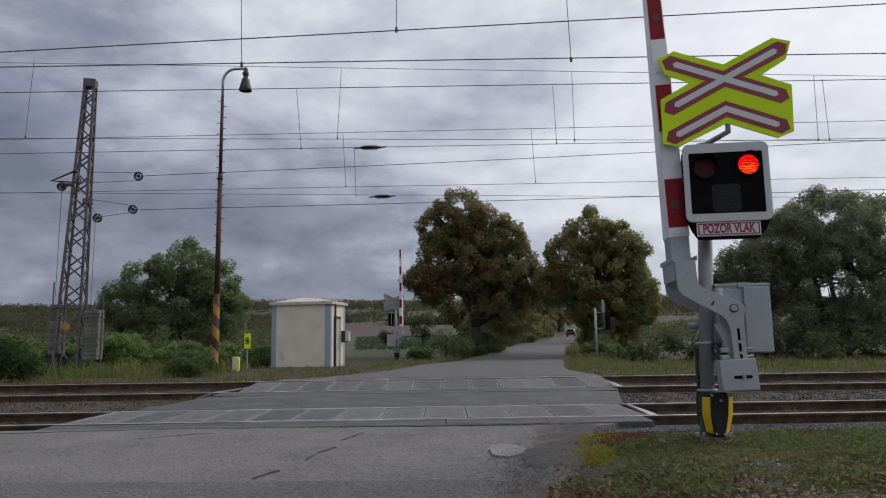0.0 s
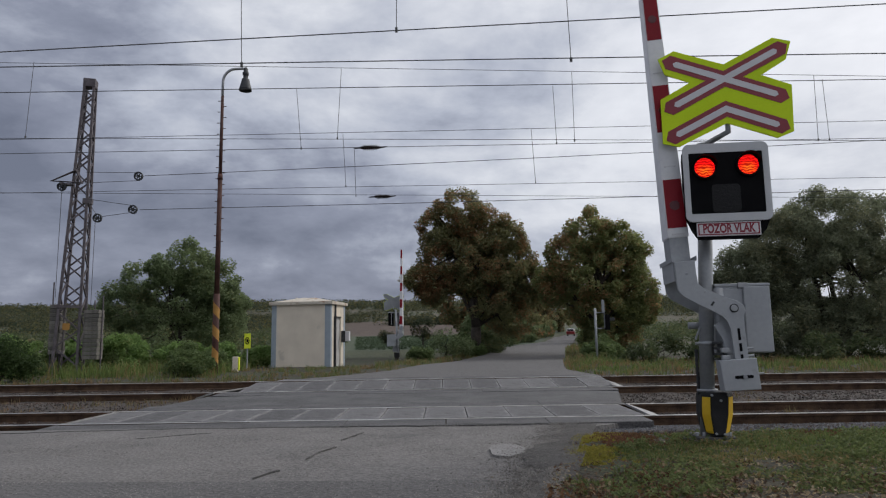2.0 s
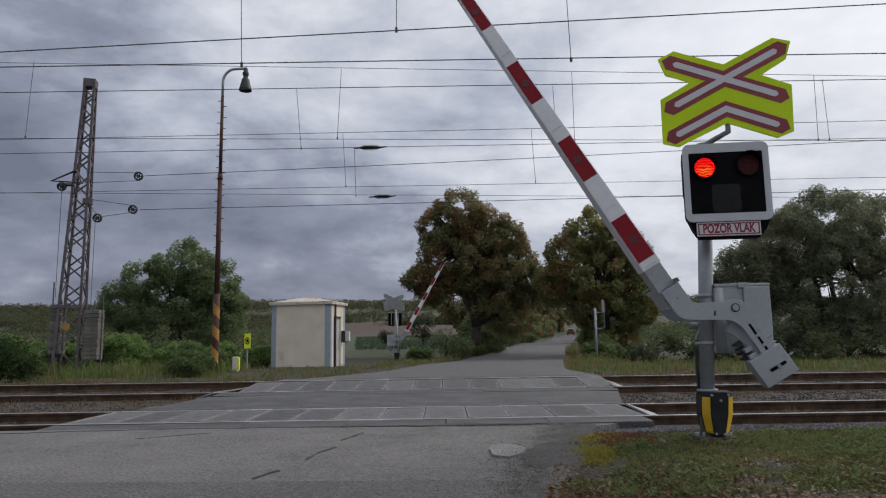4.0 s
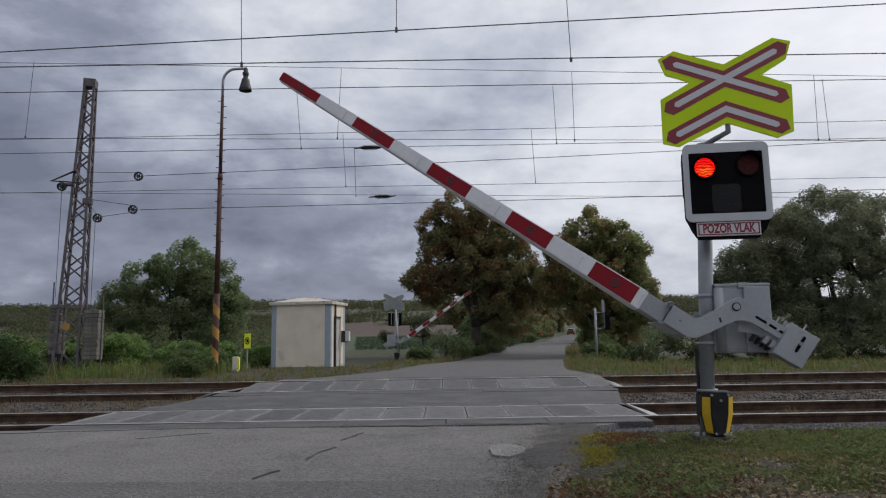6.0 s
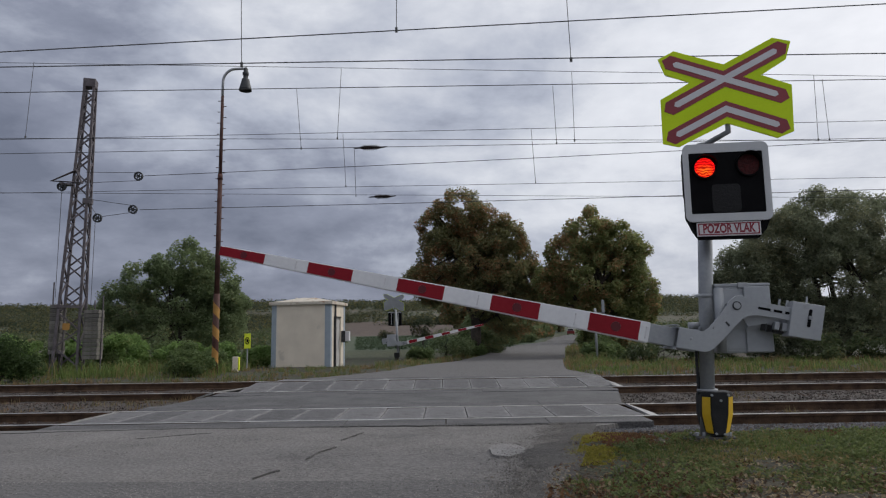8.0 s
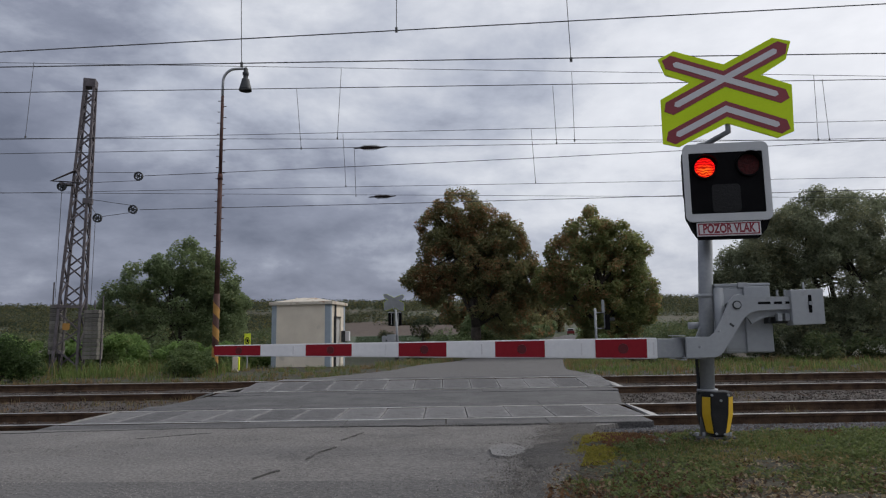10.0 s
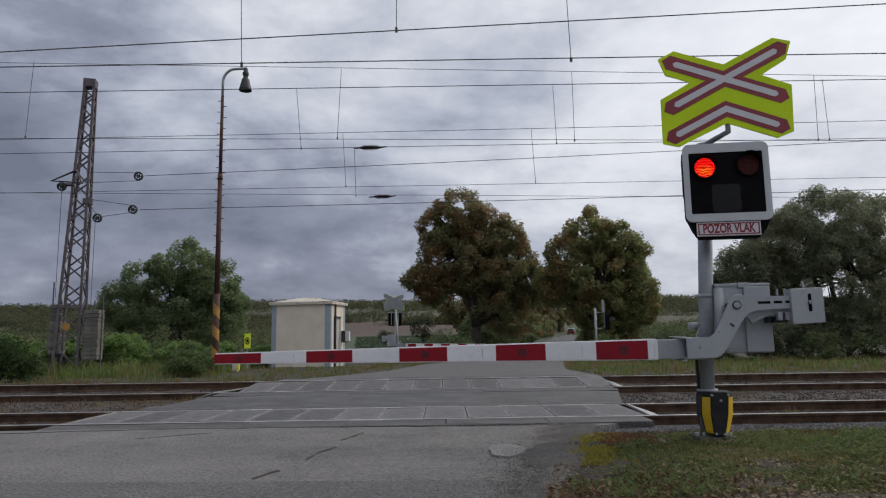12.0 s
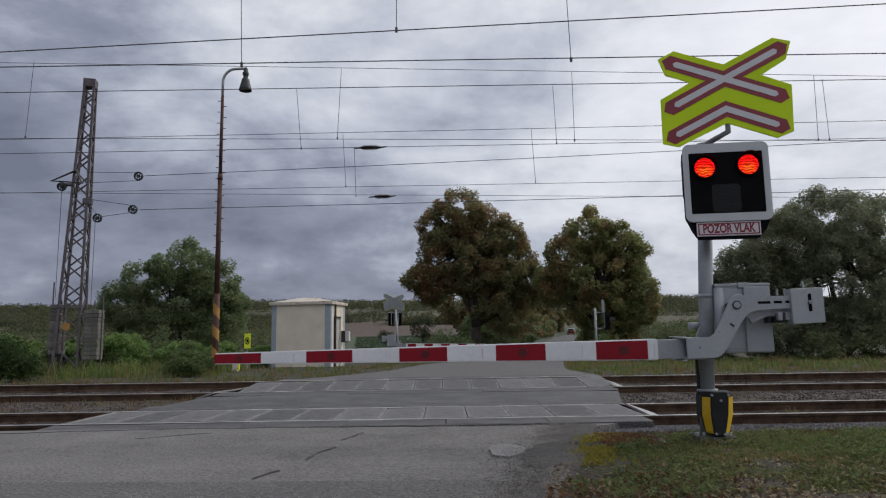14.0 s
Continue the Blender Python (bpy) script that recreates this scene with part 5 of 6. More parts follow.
def far_woods():
    """Wooded skyline and hedges in the fields."""
    clumps = []
    for _ in range(2600):
        y = random.uniform(560, 1050)
        x = random.uniform(-0.85, 0.85) * y
        clumps.append((x, y, land_z(x, y) + 2, random.uniform(4, 8)))
    v, f_ = leaf_cloud(clumps, 130000, 2.2)
    tagged(raw("far_woods", v, f_, LEAF_FAR), "distant mixed woods along the hill skyline", "woods", kind="stuff")
    clumps = []
    for _ in range(900):
        y = random.uniform(44, 175)
        x = -random.uniform(0.16, 0.95) * y
        if noise.noise((x * 0.05, y * 0.05, 40)) > -0.1:
            clumps.append((x, y, land_z(x, y) + 0.5, random.uniform(0.7, 1.6) * (0.6 + y / 150)))
    for _ in range(500):
        y = random.uniform(52, 190)
        x = random.uniform(0.235, 0.95) * y
        if noise.noise((x * 0.05, y * 0.05, 44)) > -0.15:
            clumps.append((x, y, land_z(x, y) + 0.6, random.uniform(0.8, 1.7) * (0.6 + y / 150)))
    v, f_ = leaf_cloud(clumps, 95000, 0.42)
    tagged(raw("scrub", v, f_, LEAF_SCRUB), "dark green scrub spread behind the railway", "scrub", kind="stuff")
    clumps = []
    for _ in range(6000):
        y = random.choice((random.uniform(170, 560), 270, 340, 430, 520)) + random.uniform(-9, 9)
        x = random.uniform(-0.8, 0.8) * y
        if noise.noise((x * 0.012, y * 0.02, 0)) < (-0.3 if x < -0.16 * y else -0.12 if y > 330 else 0.3):
            continue
        clumps.append((x, y, land_z(x, y) + 1.2, random.uniform(1.5, 3.6)))
    v, f_ = leaf_cloud(clumps, 200000, 0.9)
    tagged(raw("field_hedges", v, f_, LEAF_FAR), "scattered hedges and bushes across the fields", "hedge", kind="stuff")


# ---- build: setting ----
WHITE_BORDER = mat("border_paint", (0.44, 0.45, 0.47), (0.54, 0.55, 0.57), 5, 0.45, 0.03)
WEIGHT_GREY = mat("weathered_weights", (0.10, 0.095, 0.085), (0.22, 0.205, 0.185), 5, 0.9, 0.3, spread="object", stain=(0.06, 0.06, 0.045), stain_scale=3.0)
SLEEPER_DARK = mat("dark_concrete", (0.065, 0.06, 0.056), (0.15, 0.14, 0.13), 4, 0.9, 0.3)
ground()
strip("road", -8, 8.35, [(-8, -45), (8.35, -45)], ROAD_R, ASPHALT, "worn grey asphalt road before the crossing", ragged=0.07)
strip("road_apron", -8, 5.95, [(-8, -45), (5.2, -45), (5.95, -45)], [(-8, -1.6), (4.6, 0.6), (5.1, 0.55), (5.22, 0.25), (5.42, -0.44), (5.58, -1.0), (5.72, -1.9), (5.95, -3.8)], ASPHALT_DARK, "older dark asphalt of the side road before the crossing", lift=0.003, ragged=0.04, step=0.1)
strip("road_beyond", 15.62, 160, ROAD_L, ROAD_R, ASPHALT_DARK, "grey asphalt country road running off between the trees", ragged=0.08)
strip("patch_road", 10.56, 13.28, ROAD_L, ROAD_R, PATCH, "dark asphalt between the two tracks", lift=-0.012)
ballast_bed()
rail_track(RAILS[:2], "near_track", "near railway track with rusty rails on concrete sleepers")
rail_track(RAILS[2:], "far_track", "far canted railway track with rusty rails on sleepers")

# ---- build: things ----
NEAR = pose(2.666, 6.80, 0.0, 0, 0, -7.45)
signal, signal_arm, signal_lights = crossing_signal(NEAR, "level crossing signal with barrier, lime crossbuck and red lamps")
FAR = pose(-2.80, 40.0, -0.27, 0, 0, 172.55)
far_signal, far_arm, far_lights = crossing_signal(FAR, "far level crossing signal with barrier seen from behind", True)
lattice_mast()
for p, r in (((-13.2, 22.6, 6.45), 0.155), ((-11.9, 22.6, 5.32), 0.155), ((-10.5, 22.5, 6.75), 0.155), ((-10.69, 22.6, 5.6), 0.155)):
    pulley(p, r, "dark spoked anchor pulley in the catenary rigging")
weight_stack(-13.22, 22.9, 0.7, 2.4, 0.36, "stack of dark concrete tension weights beside the mast")
weight_stack(-11.98, 22.9, 0.5, 2.2, 0.5, "stack of dark concrete tension weights beside the mast")
lamp_post()
shed()
small_signs()
overhead()

# ---- build: plants ----
tree("chestnut_tree", 2.2, 48, -0.25, [(-0.9, 0, 10.0, 2.0, 2.2), (-2.2, 0, 9.1, 1.8, 1.9), (0.9, 0, 9.0, 1.9, 1.9), (2.0, 0, 7.9, 2.0, 2.0), (2.5, 0, 6.4, 2.0, 2.2), (-1.8, 0, 7.2, 2.1, 1.8), (0.3, 0, 6.6, 2.8, 2.4), (-3.7, 0, 5.5, 1.4, 0.9), (-3.0, 0, 4.7, 1.0, 0.9), (1.6, 0, 4.4, 2.4, 2.0), (2.7, 0, 3.2, 1.9, 1.9), (-0.9, 0, 5.5, 1.7, 0.9), (3.7, 0, 5.2, 1.5, 1.7)], 120000, 0.19, LEAF_CHESTNUT, "tall dark chestnut tree with browning autumn leaves", 0.42, 0.46, 0.3, per=95)
tree("chestnut_tree", 10.5, 45, -0.2, [(-0.5, 0, 8.0, 1.7, 1.8), (1.2, 0, 7.3, 1.8, 1.7), (-1.9, 0, 6.4, 1.7, 1.8), (2.1, 0, 6.0, 1.5, 1.9), (-0.2, 0, 5.2, 2.8, 2.2), (2.4, 0, 4.0, 1.5, 1.6), (-2.9, 0, 4.8, 1.3, 1.6), (0.2, 0, 3.0, 2.2, 1.8), (2.4, 0, 2.9, 1.4, 0.9), (0.6, 0, 1.4, 1.9, 1.2)], 90000, 0.19, LEAF_CHESTNUT_GREEN, "round chestnut tree, green with browning leaves", 0.4, 0.44, 0.3, per=95)
tree("roadside_tree", 3.4, 67, 0.2, [(0, 0, 7.0, 2.6, 2.6), (-1.5, 0, 4.5, 2.8, 2.5), (0.5, 1, 2.0, 2.8, 1.8)], 16000, 0.34, LEAF_CHESTNUT, "dark avenue tree further along the road", 0.35, 0.8, per=50)
tree("roadside_tree", 18.8, 78, 0.4, [(0, 0, 7.0, 3.2, 2.8), (-1.0, 0, 4.5, 3.2, 2.5), (0.5, 1, 2.0, 3.2, 1.8)], 16000, 0.36, LEAF_CHESTNUT, "dark avenue tree further along the road", 0.35, 0.8, per=50)
tree("roadside_shrub", 3.2, 61, 0.0, [(0, 0, 1.6, 1.6, 1.5), (1.2, 6, 1.7, 1.7, 1.6), (3.2, 13, 1.8, 1.8, 1.7)], 15000, 0.24, LEAF_GREEN, "light green shrub beside the road", 0.15, 0.6, category="shrub", per=50)
tree("ash_tree", -13.2, 33, -0.2, [(0.5, 0, 4.9, 1.7, 1.3), (-1.3, 0, 4.1, 1.6, 1.2), (1.7, 0, 4.0, 1.4, 1.3), (-2.4, 0, 3.0, 1.4, 1.2), (0.2, 0, 3.2, 2.2, 1.6), (0, 0, 1.6, 2.9, 1.4), (2.5, 0, 3.1, 0.9, 0.8), (2.0, 0, 1.8, 1.5, 1.3)], 62000, 0.14, LEAF_GREEN, "leafy green tree behind the lamp post", 0.13, 0.36, 0.2, per=75, stems=2)
tree("willow_tree", 17.6, 30, -0.2, [(0.0, 0, 5.9, 2.2, 1.9), (-1.8, 0, 5.2, 2.0, 1.8), (2.4, 0, 5.4, 2.4, 2.1), (-3.4, 0, 3.9, 1.7, 1.5), (-4.3, 0, 3.0, 1.4, 1.2), (0, 0, 3.6, 3.4, 2.2), (4.2, 0, 3.6, 2.8, 2.6), (-2.6, 0, 1.8, 2.4, 1.5), (1.0, 0, 1.6, 3.2, 1.5), (5.0, 0, 1.6, 3.0, 1.5)], 250000, 0.115, LEAF_WILLOW, "broad olive-green willow with thin branches", 0.17, 0.40, 0.5, per=150, stems=3)
tree("bush", -12.9, 19.6, -0.05, [(0.1, 0, 0.62, 0.8, 0.6), (-0.8, 0.2, 0.5, 0.8, 0.5), (0.5, 0, 0.4, 0.5, 0.4)], 9000, 0.08, LEAF_DARK, "dark green rounded bush at the trackside", 0.04, 0.3, category="bush")
tree("bush", 0.1, 44, -0.28, [(0, 0, 0.9, 1.1, 0.8), (0.9, 0.3, 0.7, 0.8, 0.6)], 3500, 0.14, LEAF_GREEN, "light green bush at the field edge", 0.05, 0.4, category="bush")
tree("field_tree", -2.4, 75, 0.2, [(0, 0, 1.9, 1.3, 1.2)], 2200, 0.2, LEAF_FAR, "small round tree in the crop field", 0.12, 0.5)
tree("field_tree", -6.6, 78, 0.2, [(0, 0, 1.1, 0.9, 0.8)], 1200, 0.2, LEAF_FAR, "small round tree in the crop field", 0.08, 0.4)
for i in range(30):
    x = -21.0 + i * 0.47 + random.uniform(-0.25, 0.25)
    y = random.uniform(24.5, 29.0)
    r = random.uniform(0.55, 0.95) if x < -9.2 else random.uniform(0.4, 0.6)
    tree("shrub", x, y, -0.06, [(0, 0, r * 0.75, r, r * 0.8)], 2600, 0.12, LEAF_ELDER if i % 3 else LEAF_BUSH, "leafy green shrub among tall weeds", 0.03, 0.33, category="shrub", per=12)
for i in range(3):
    tree("shrub", -8.15 + i * 0.36, 20.6 + 0.3 * (i % 2), -0.05, [(0, 0, 0.36, 0.34, 0.38)], 1500, 0.09, LEAF_BUSH, "dense green shrub at the foot of the lamp post", 0.02, 0.25, category="shrub", per=12)
for i in range(12):
    x = 7.6 + i * 1.25 + random.uniform(-0.4, 0.4)
    r = random.uniform(0.5, 0.8)
    tree("shrub", x, random.uniform(24, 28), -0.08, [(0, 0, r * 0.7, r * 1.1, r * 0.75)], 1200, 0.12, LEAF_SCRUB, "low green shrub in the tall verge", 0.03, 0.33, category="shrub", per=10)
for x, y, r in ((6.9, 31, 0.6), (8.6, 37, 0.8), (9.6, 42, 0.9), (11.2, 50, 1.3), (12.6, 57, 1.5), (-1.6, 40.5, 0.5), (1.4, 46.5, 0.9)):
    tree("shrub", x, y, land_z(x, y) - 0.05, [(0, 0, r * 0.7, r, r * 0.8), (r * 0.8, 0.3, r * 0.5, r * 0.8, r * 0.6)], 2600, 0.15, LEAF_BUSH, "rough shrub at the roadside under the trees", 0.04, 0.36, category="shrub", per=14)
for x, y, h in ((21.5, 94, 7.5), (28, 122, 8.5), (10.4, 95, 9.0), (16.0, 122, 10.0), (35, 152, 10.0), (23.5, 158, 12.0), (29.5, 172, 13.0), (19.0, 170, 12.0)):
    tree("roadside_tree", x, y, land_z(x, y), [(0, 0, h * 0.72, 2.8, h * 0.27), (-1.0, 0, h * 0.45, 3.0, h * 0.25), (0.8, 1, h * 0.22, 2.8, h * 0.2)], 7000, 0.45, LEAF_CHESTNUT, "dark avenue tree further along the road", 0.3, 0.9, per=30)
for x, y, r in ((1.0, 47.2, 0.9), (2.2, 49.5, 1.2), (2.9, 51.5, 1.3), (3.4, 55, 1.4)):
    tree("shrub", x, y, land_z(x, y) - 0.05, [(0, 0, r * 0.7, r, r * 0.8), (r * 0.7, 0.4, r * 0.6, r * 0.8, r * 0.7)], 3600, 0.15, LEAF_SCRUB, "dark undergrowth at the foot of the chestnut", 0.04, 0.36, category="shrub", per=16)
for x, y, r in ((7.4, 79, 1.7), (10.6, 90, 1.9), (14.6, 108, 2.1), (19.4, 128, 2.2)):
    tree("roadside_shrub", x, y, land_z(x, y) - 0.1, [(0, 0, r * 0.8, r, r * 0.8)], 3500, 0.26, LEAF_GREEN, "light green shrub beside the road", 0.08, 0.6, category="shrub", per=24)
far_woods()
def lush(x, y):
    """Where the near verge grows green: patches to the east, thin and bare towards the road."""
    return noise.noise((x * 0.9, y * 0.9, 0)) + 0.6 * noise.noise((x * 2.5, y * 2.5, 4)) + 0.35 * min(1, max(-1, x - 2.4)) - 0.75 * max(0, min(1, 5.7 - y)) - 0.5 * (y > 6.5 and x < 2.3)


blades("verge_grass", 190000, (0.6, 8.5, 3.6, 7.3), 0.04, 0.0035, GRASS_BLADE, "short green grass on the near verge", keep=lambda x, y: lush(x, y) > -0.22)
blades("broad_weeds", 80000, (0.7, 8.5, 4.5, 7.3), 0.035, 0.012, LEAF_VERGE, "low leafy weeds on the near verge", keep=lambda x, y: noise.noise((x * 1.3, y * 1.3, 11)) > -0.15 and not (y > 6.7 and 1.4 < x < 2.2), category="weeds")
blades("yellow_moss", 130000, (0.9, 2.1, 5.6, 7.8), 0.03, 0.009, MOSS, "yellow-green moss at the road edge", keep=lambda x, y: random.random() < math.exp(-((x - lerp_rows(ROAD_R, y) - 0.2) / 0.2) ** 2) * (0.6 + 1.4 * noise.noise((x * 2.2, y * 2.2, 2))), category="moss")
blades("rusty_moss", 190000, (1.3, 5.6, 6.4, 7.9), 0.03, 0.009, RUST_MOSS, "rust-red dried moss and stalks on the verge", keep=lambda x, y: random.random() < (math.exp(-((x - 1.85) / 0.45) ** 2 - ((y - 6.95) / 0.45) ** 2) + math.exp(-((x - 4.5) / 0.8) ** 2 - ((y - 7.1) / 0.22) ** 2)) * (0.6 + 1.5 * noise.noise((x * 2.5, y * 2.5, 27))), category="moss")
rosettes = []
for _ in range(4200):
    x, y = random.uniform(0.9, 7.5), random.uniform(4.4, 7.2)
    if not on_road(x, y, 0.08) and noise.noise((x * 1.1, y * 1.1, 81)) > 0.0 and x > lerp_rows(ROAD_R, y) + 0.45 and not (y > 6.6 and 1.3 < x < 2.4):
        rosettes.append((x, y, land_z(x, y) + 0.012, random.uniform(0.03, 0.075)))
tagged(raw("leafy_weeds", *leaf_cloud(rosettes, 36000, 0.034), LEAF_VERGE), "broad-leaved weeds in low rosettes on the verge", "weeds", kind="stuff")
litter = []
for _ in range(1500):
    x, y = random.uniform(0.5, 6.5), 3.8 + 1.5 * random.random() ** 1.5
    if not on_road(x, y, 0.02) and noise.noise((x * 1.4, y * 1.4, 85)) > -0.15:
        litter.append((x, y, land_z(x, y) + 0.008, random.uniform(0.03, 0.09)))
tagged(raw("leaf_litter", *leaf_cloud(litter, 9000, 0.036), DEAD_LEAF), "curled brown leaf litter heaped on the verge", "leaves", kind="stuff")
blades("dry_verge_grass", 9000, (0.8, 8.5, 3.6, 7.6), 0.045, 0.003, DRY_GRASS, "dry yellowed grass on the near verge", keep=lambda x, y: noise.noise((x * 0.7, y * 0.7, 21)) > 0.1)
blades("roadside_grass", 14000, (4.6, 13, 25, 62), 0.40, 0.016, FAR_GRASS, "tall grass along the far road edge", keep=lambda x, y: x < lerp_rows(ROAD_R, y) + 1.8)
blades("roadside_grass", 10000, (-3.2, 4.5, 27, 60), 0.28, 0.016, FAR_GRASS, "tall grass along the far road edge", keep=lambda x, y: x > lerp_rows(ROAD_L, y) - 1.6)
blades("far_verge_grass", 34000, (-28, 28, 17.0, 26), 0.17, 0.010, FAR_GRASS, "green grass strip beyond the tracks", keep=lambda x, y: noise.noise((x * 0.4, y * 0.6, 3)) > -0.2 + 0.5 * max(0, 18.4 - y))
blades("tall_dry_grass", 7000, (4, 28, 18.5, 30), 0.27, 0.012, DRY_GRASS, "tall dry straw-coloured grass beyond the tracks", keep=lambda x, y: noise.noise((x * 0.45, y * 0.45, 8)) > 0.05)
blades("rusty_track_edge", 9000, (3.8, 26, 16.3, 17.6), 0.06, 0.012, RUST_MOSS, "rust-red dried plants along the far track", keep=lambda x, y: noise.noise((x * 0.7, y, 91)) > -0.15, category="weeds")
blades("tall_green_grass", 18000, (4, 28, 18.5, 30), 0.24, 0.014, GRASS_BLADE, "tall green grass beyond the tracks", keep=lambda x, y: noise.noise((x * 0.45, y * 0.45, 8)) < 0.15)
blades("dry_edge_grass", 5000, (-26, -3.5, 16.2, 18.2), 0.13, 0.007, DRY_GRASS, "dry reddish grass along the far track")
umbels = [(x, y, land_z(x, y) + random.uniform(0.3, 0.55), 0.10) for x, y in ((random.uniform(12, 26), random.uniform(20, 25)) for _ in range(150)) if noise.noise((x * 0.5, y * 0.5, 33)) > -0.05]
tagged(raw("white_umbels", *leaf_cloud(umbels, 2600, 0.032), FLOWER), "pale flowering weeds under the willow", "weeds", kind="stuff")
blades("tall_weeds", 16000, (-24, -7.2, 20.5, 30), 0.5, 0.016, GRASS_BLADE, "tall green weeds behind the tracks", keep=lambda x, y: noise.noise((x * 0.5, y * 0.5, 13)) > -0.1)
blades("dry_tufts", 5200, (-20, -4.5, 10.6, 13.2), 0.15, 0.005, DRY_GRASS, "dry grass tufts between the tracks", keep=lambda x, y: noise.noise((x * 0.9, y * 0.9, 17)) > -0.05)
blades("dry_tufts", 1600, (2.8, 16, 8.0, 15.8), 0.16, 0.005, DRY_GRASS, "dry grass tufts between the tracks", keep=lambda x, y: noise.noise((x * 0.9, y * 0.9, 19)) > 0.15)
fallen_leaves(9000, (0.3, 7.5, 3.7, 5.6), 0.018)
fallen_leaves(1300, (0.9, 9, 5.5, 7.8), 0.015)
stones([(1.9, 3.2, 7.75, 8.85), (2.9, 9, 7.25, 8.88), (2.75, 9, 7.5, 8.85)], 22000, 0.036, GREY_STONE, "ballast_stones", "loose blue-grey ballast stones beside the near rail")
stones([(2.7, 9, 7.75, 8.9), (2.8, 12, 9.0, 10.4), (3.0, 14, 10.5, 13.2), (-14, -5, 8.3, 13.3), (3.4, 16, 13.5, 16.2), (-16, -4, 13.5, 16.3), (2.2, 7, 7.6, 8.5)], 30000, 0.034, BALLAST, "ballast_stones", "loose brown and grey ballast stones")


def road_grit(n):
    """Loose grit along the broken road edge and before the crossing."""
    verts, faces = [], []
    for _ in range(n):
        y = random.uniform(3.8, 8.3)
        x = lerp_rows(ROAD_R, y) - abs(random.gauss(0, 0.28)) + 0.12
        s = random.uniform(0.004, 0.013)
        z = lerp_rows(ROAD_Z, y) + 0.004 if on_road(x, y, -0.05) else land_z(x, y) + 0.012
        b = len(verts)
        for v in ((1, 0, 0), (-0.5, 0.9, 0), (-0.5, -0.9, 0), (0, 0, 0.9)):
            verts.append(Vector((x, y, z)) + Vector(v) * s * random.uniform(0.6, 1.2))
        faces += [(b, b + 1, b + 3), (b + 1, b + 2, b + 3), (b + 2, b, b + 3)]
    tagged(raw("road_grit", verts, faces, GRAVEL), "loose dark grit along the broken road edge", "grit", kind="stuff")


def road_patch(x, y, rx, ry, material, label):
    bm = bmesh.new()
    n = 36
    vs = []
    for i in range(n):
        a = 2 * math.pi * i / n
        k = 1 + 0.22 * noise.noise((math.cos(a) * 1.6 + x, math.sin(a) * 1.6, y))
        vs.append(bm.verts.new((x + rx * k * math.cos(a), y + ry * k * math.sin(a), lerp_rows(ROAD_Z, y) + 0.006)))
    top = bm.faces.new(vs)
    bmesh.ops.extrude_face_region(bm, geom=[top])
    for v in vs:
        v.co.z -= 0.03
    tagged(part("road_patch", bm, material), label, "road patch", kind="structure")


road_grit(14000)


def road_speckle(n):
    """Aggregate standing proud of the worn asphalt."""
    verts, faces = [], []
    for _ in range(n):
        x, y = random.uniform(-4.5, 1.4), random.uniform(3.9, 8.3)
        if not on_road(x, y, -0.1) or noise.noise((x * 0.9, y * 0.9, 12)) < -0.25:
            continue
        s = random.uniform(0.003, 0.008)
        z = lerp_rows(ROAD_Z, y) + 0.003
        b = len(verts)
        for v in ((1, 0, 0), (-0.5, 0.9, 0), (-0.5, -0.9, 0), (0, 0, 0.8)):
            verts.append(Vector((x, y, z)) + Vector(v) * s * random.uniform(0.6, 1.2))
        faces += [(b, b + 1, b + 3), (b + 1, b + 2, b + 3), (b + 2, b, b + 3)]
    tagged(raw("road_aggregate", verts, faces, GRAVEL_PALE), "pale stone aggregate showing in worn asphalt", "aggregate", kind="stuff")


def crop_rows():
    """Rows of leafy crop across the field."""
    clumps = []
    for k in range(34):
        y = 63 + k * 2.6
        x = -0.13 * y
        while x < 0.10 * y:
            if noise.noise((x * 0.08, y * 0.08, 50)) > -0.5:
                clumps.append((x + random.uniform(-0.2, 0.2), y + random.uniform(-0.3, 0.3), land_z(x, y) + 0.05, random.uniform(0.16, 0.3)))
            x += 0.45
    v, f_ = leaf_cloud(clumps, 42000, 0.2)
    tagged(raw("crop_rows", v, f_, LEAF_CROP), "rows of grey-green leafy crop in the field", "crop", kind="stuff")


def seam(points, width, label, material=BITUMEN, lift=0.0055):
    """A ragged dark seam or crack lying in the asphalt, from point to point."""
    verts, faces = [], []
    pts = []
    for (x0, y0), (x1, y1) in zip(points, points[1:]):
        k = max(2, int(math.hypot(x1 - x0, y1 - y0) / 0.06))
        pts += [(x0 + (x1 - x0) * i / k, y0 + (y1 - y0) * i / k) for i in range(k)]
    pts.append(points[-1])
    for i, (x, y) in enumerate(pts):
        a, b = pts[max(0, i - 1)], pts[min(len(pts) - 1, i + 1)]
        d = Vector((b[0] - a[0], b[1] - a[1])).normalized()
        off = 0.05 * noise.noise((x * 1.5, y * 1.5, 60)) + 0.025 * noise.noise((x * 7, y * 7, 61))
        w = width * (0.75 + 0.9 * noise.noise((x * 5, y * 5, 62))) * (0.15 if i in (0, len(pts) - 1) else 1) / 2
        w = max(w, width * 0.1)
        z = lerp_rows(ROAD_Z, y) + lift
        for k in (-1, 1):
            for dz in (0, -0.02):
                verts.append((x - d.y * (off + k * w), y + d.x * (off + k * w), z + dz))
    for i in range(len(pts) - 1):
        o = i * 4
        for a, b in ((0, 2), (2, 3), (3, 1), (1, 0)):
            faces.append((o + a, o + b, o + 4 + b, o + 4 + a))
    tagged(raw("road_seam", verts, faces, material), label, "road seam", kind="structure")


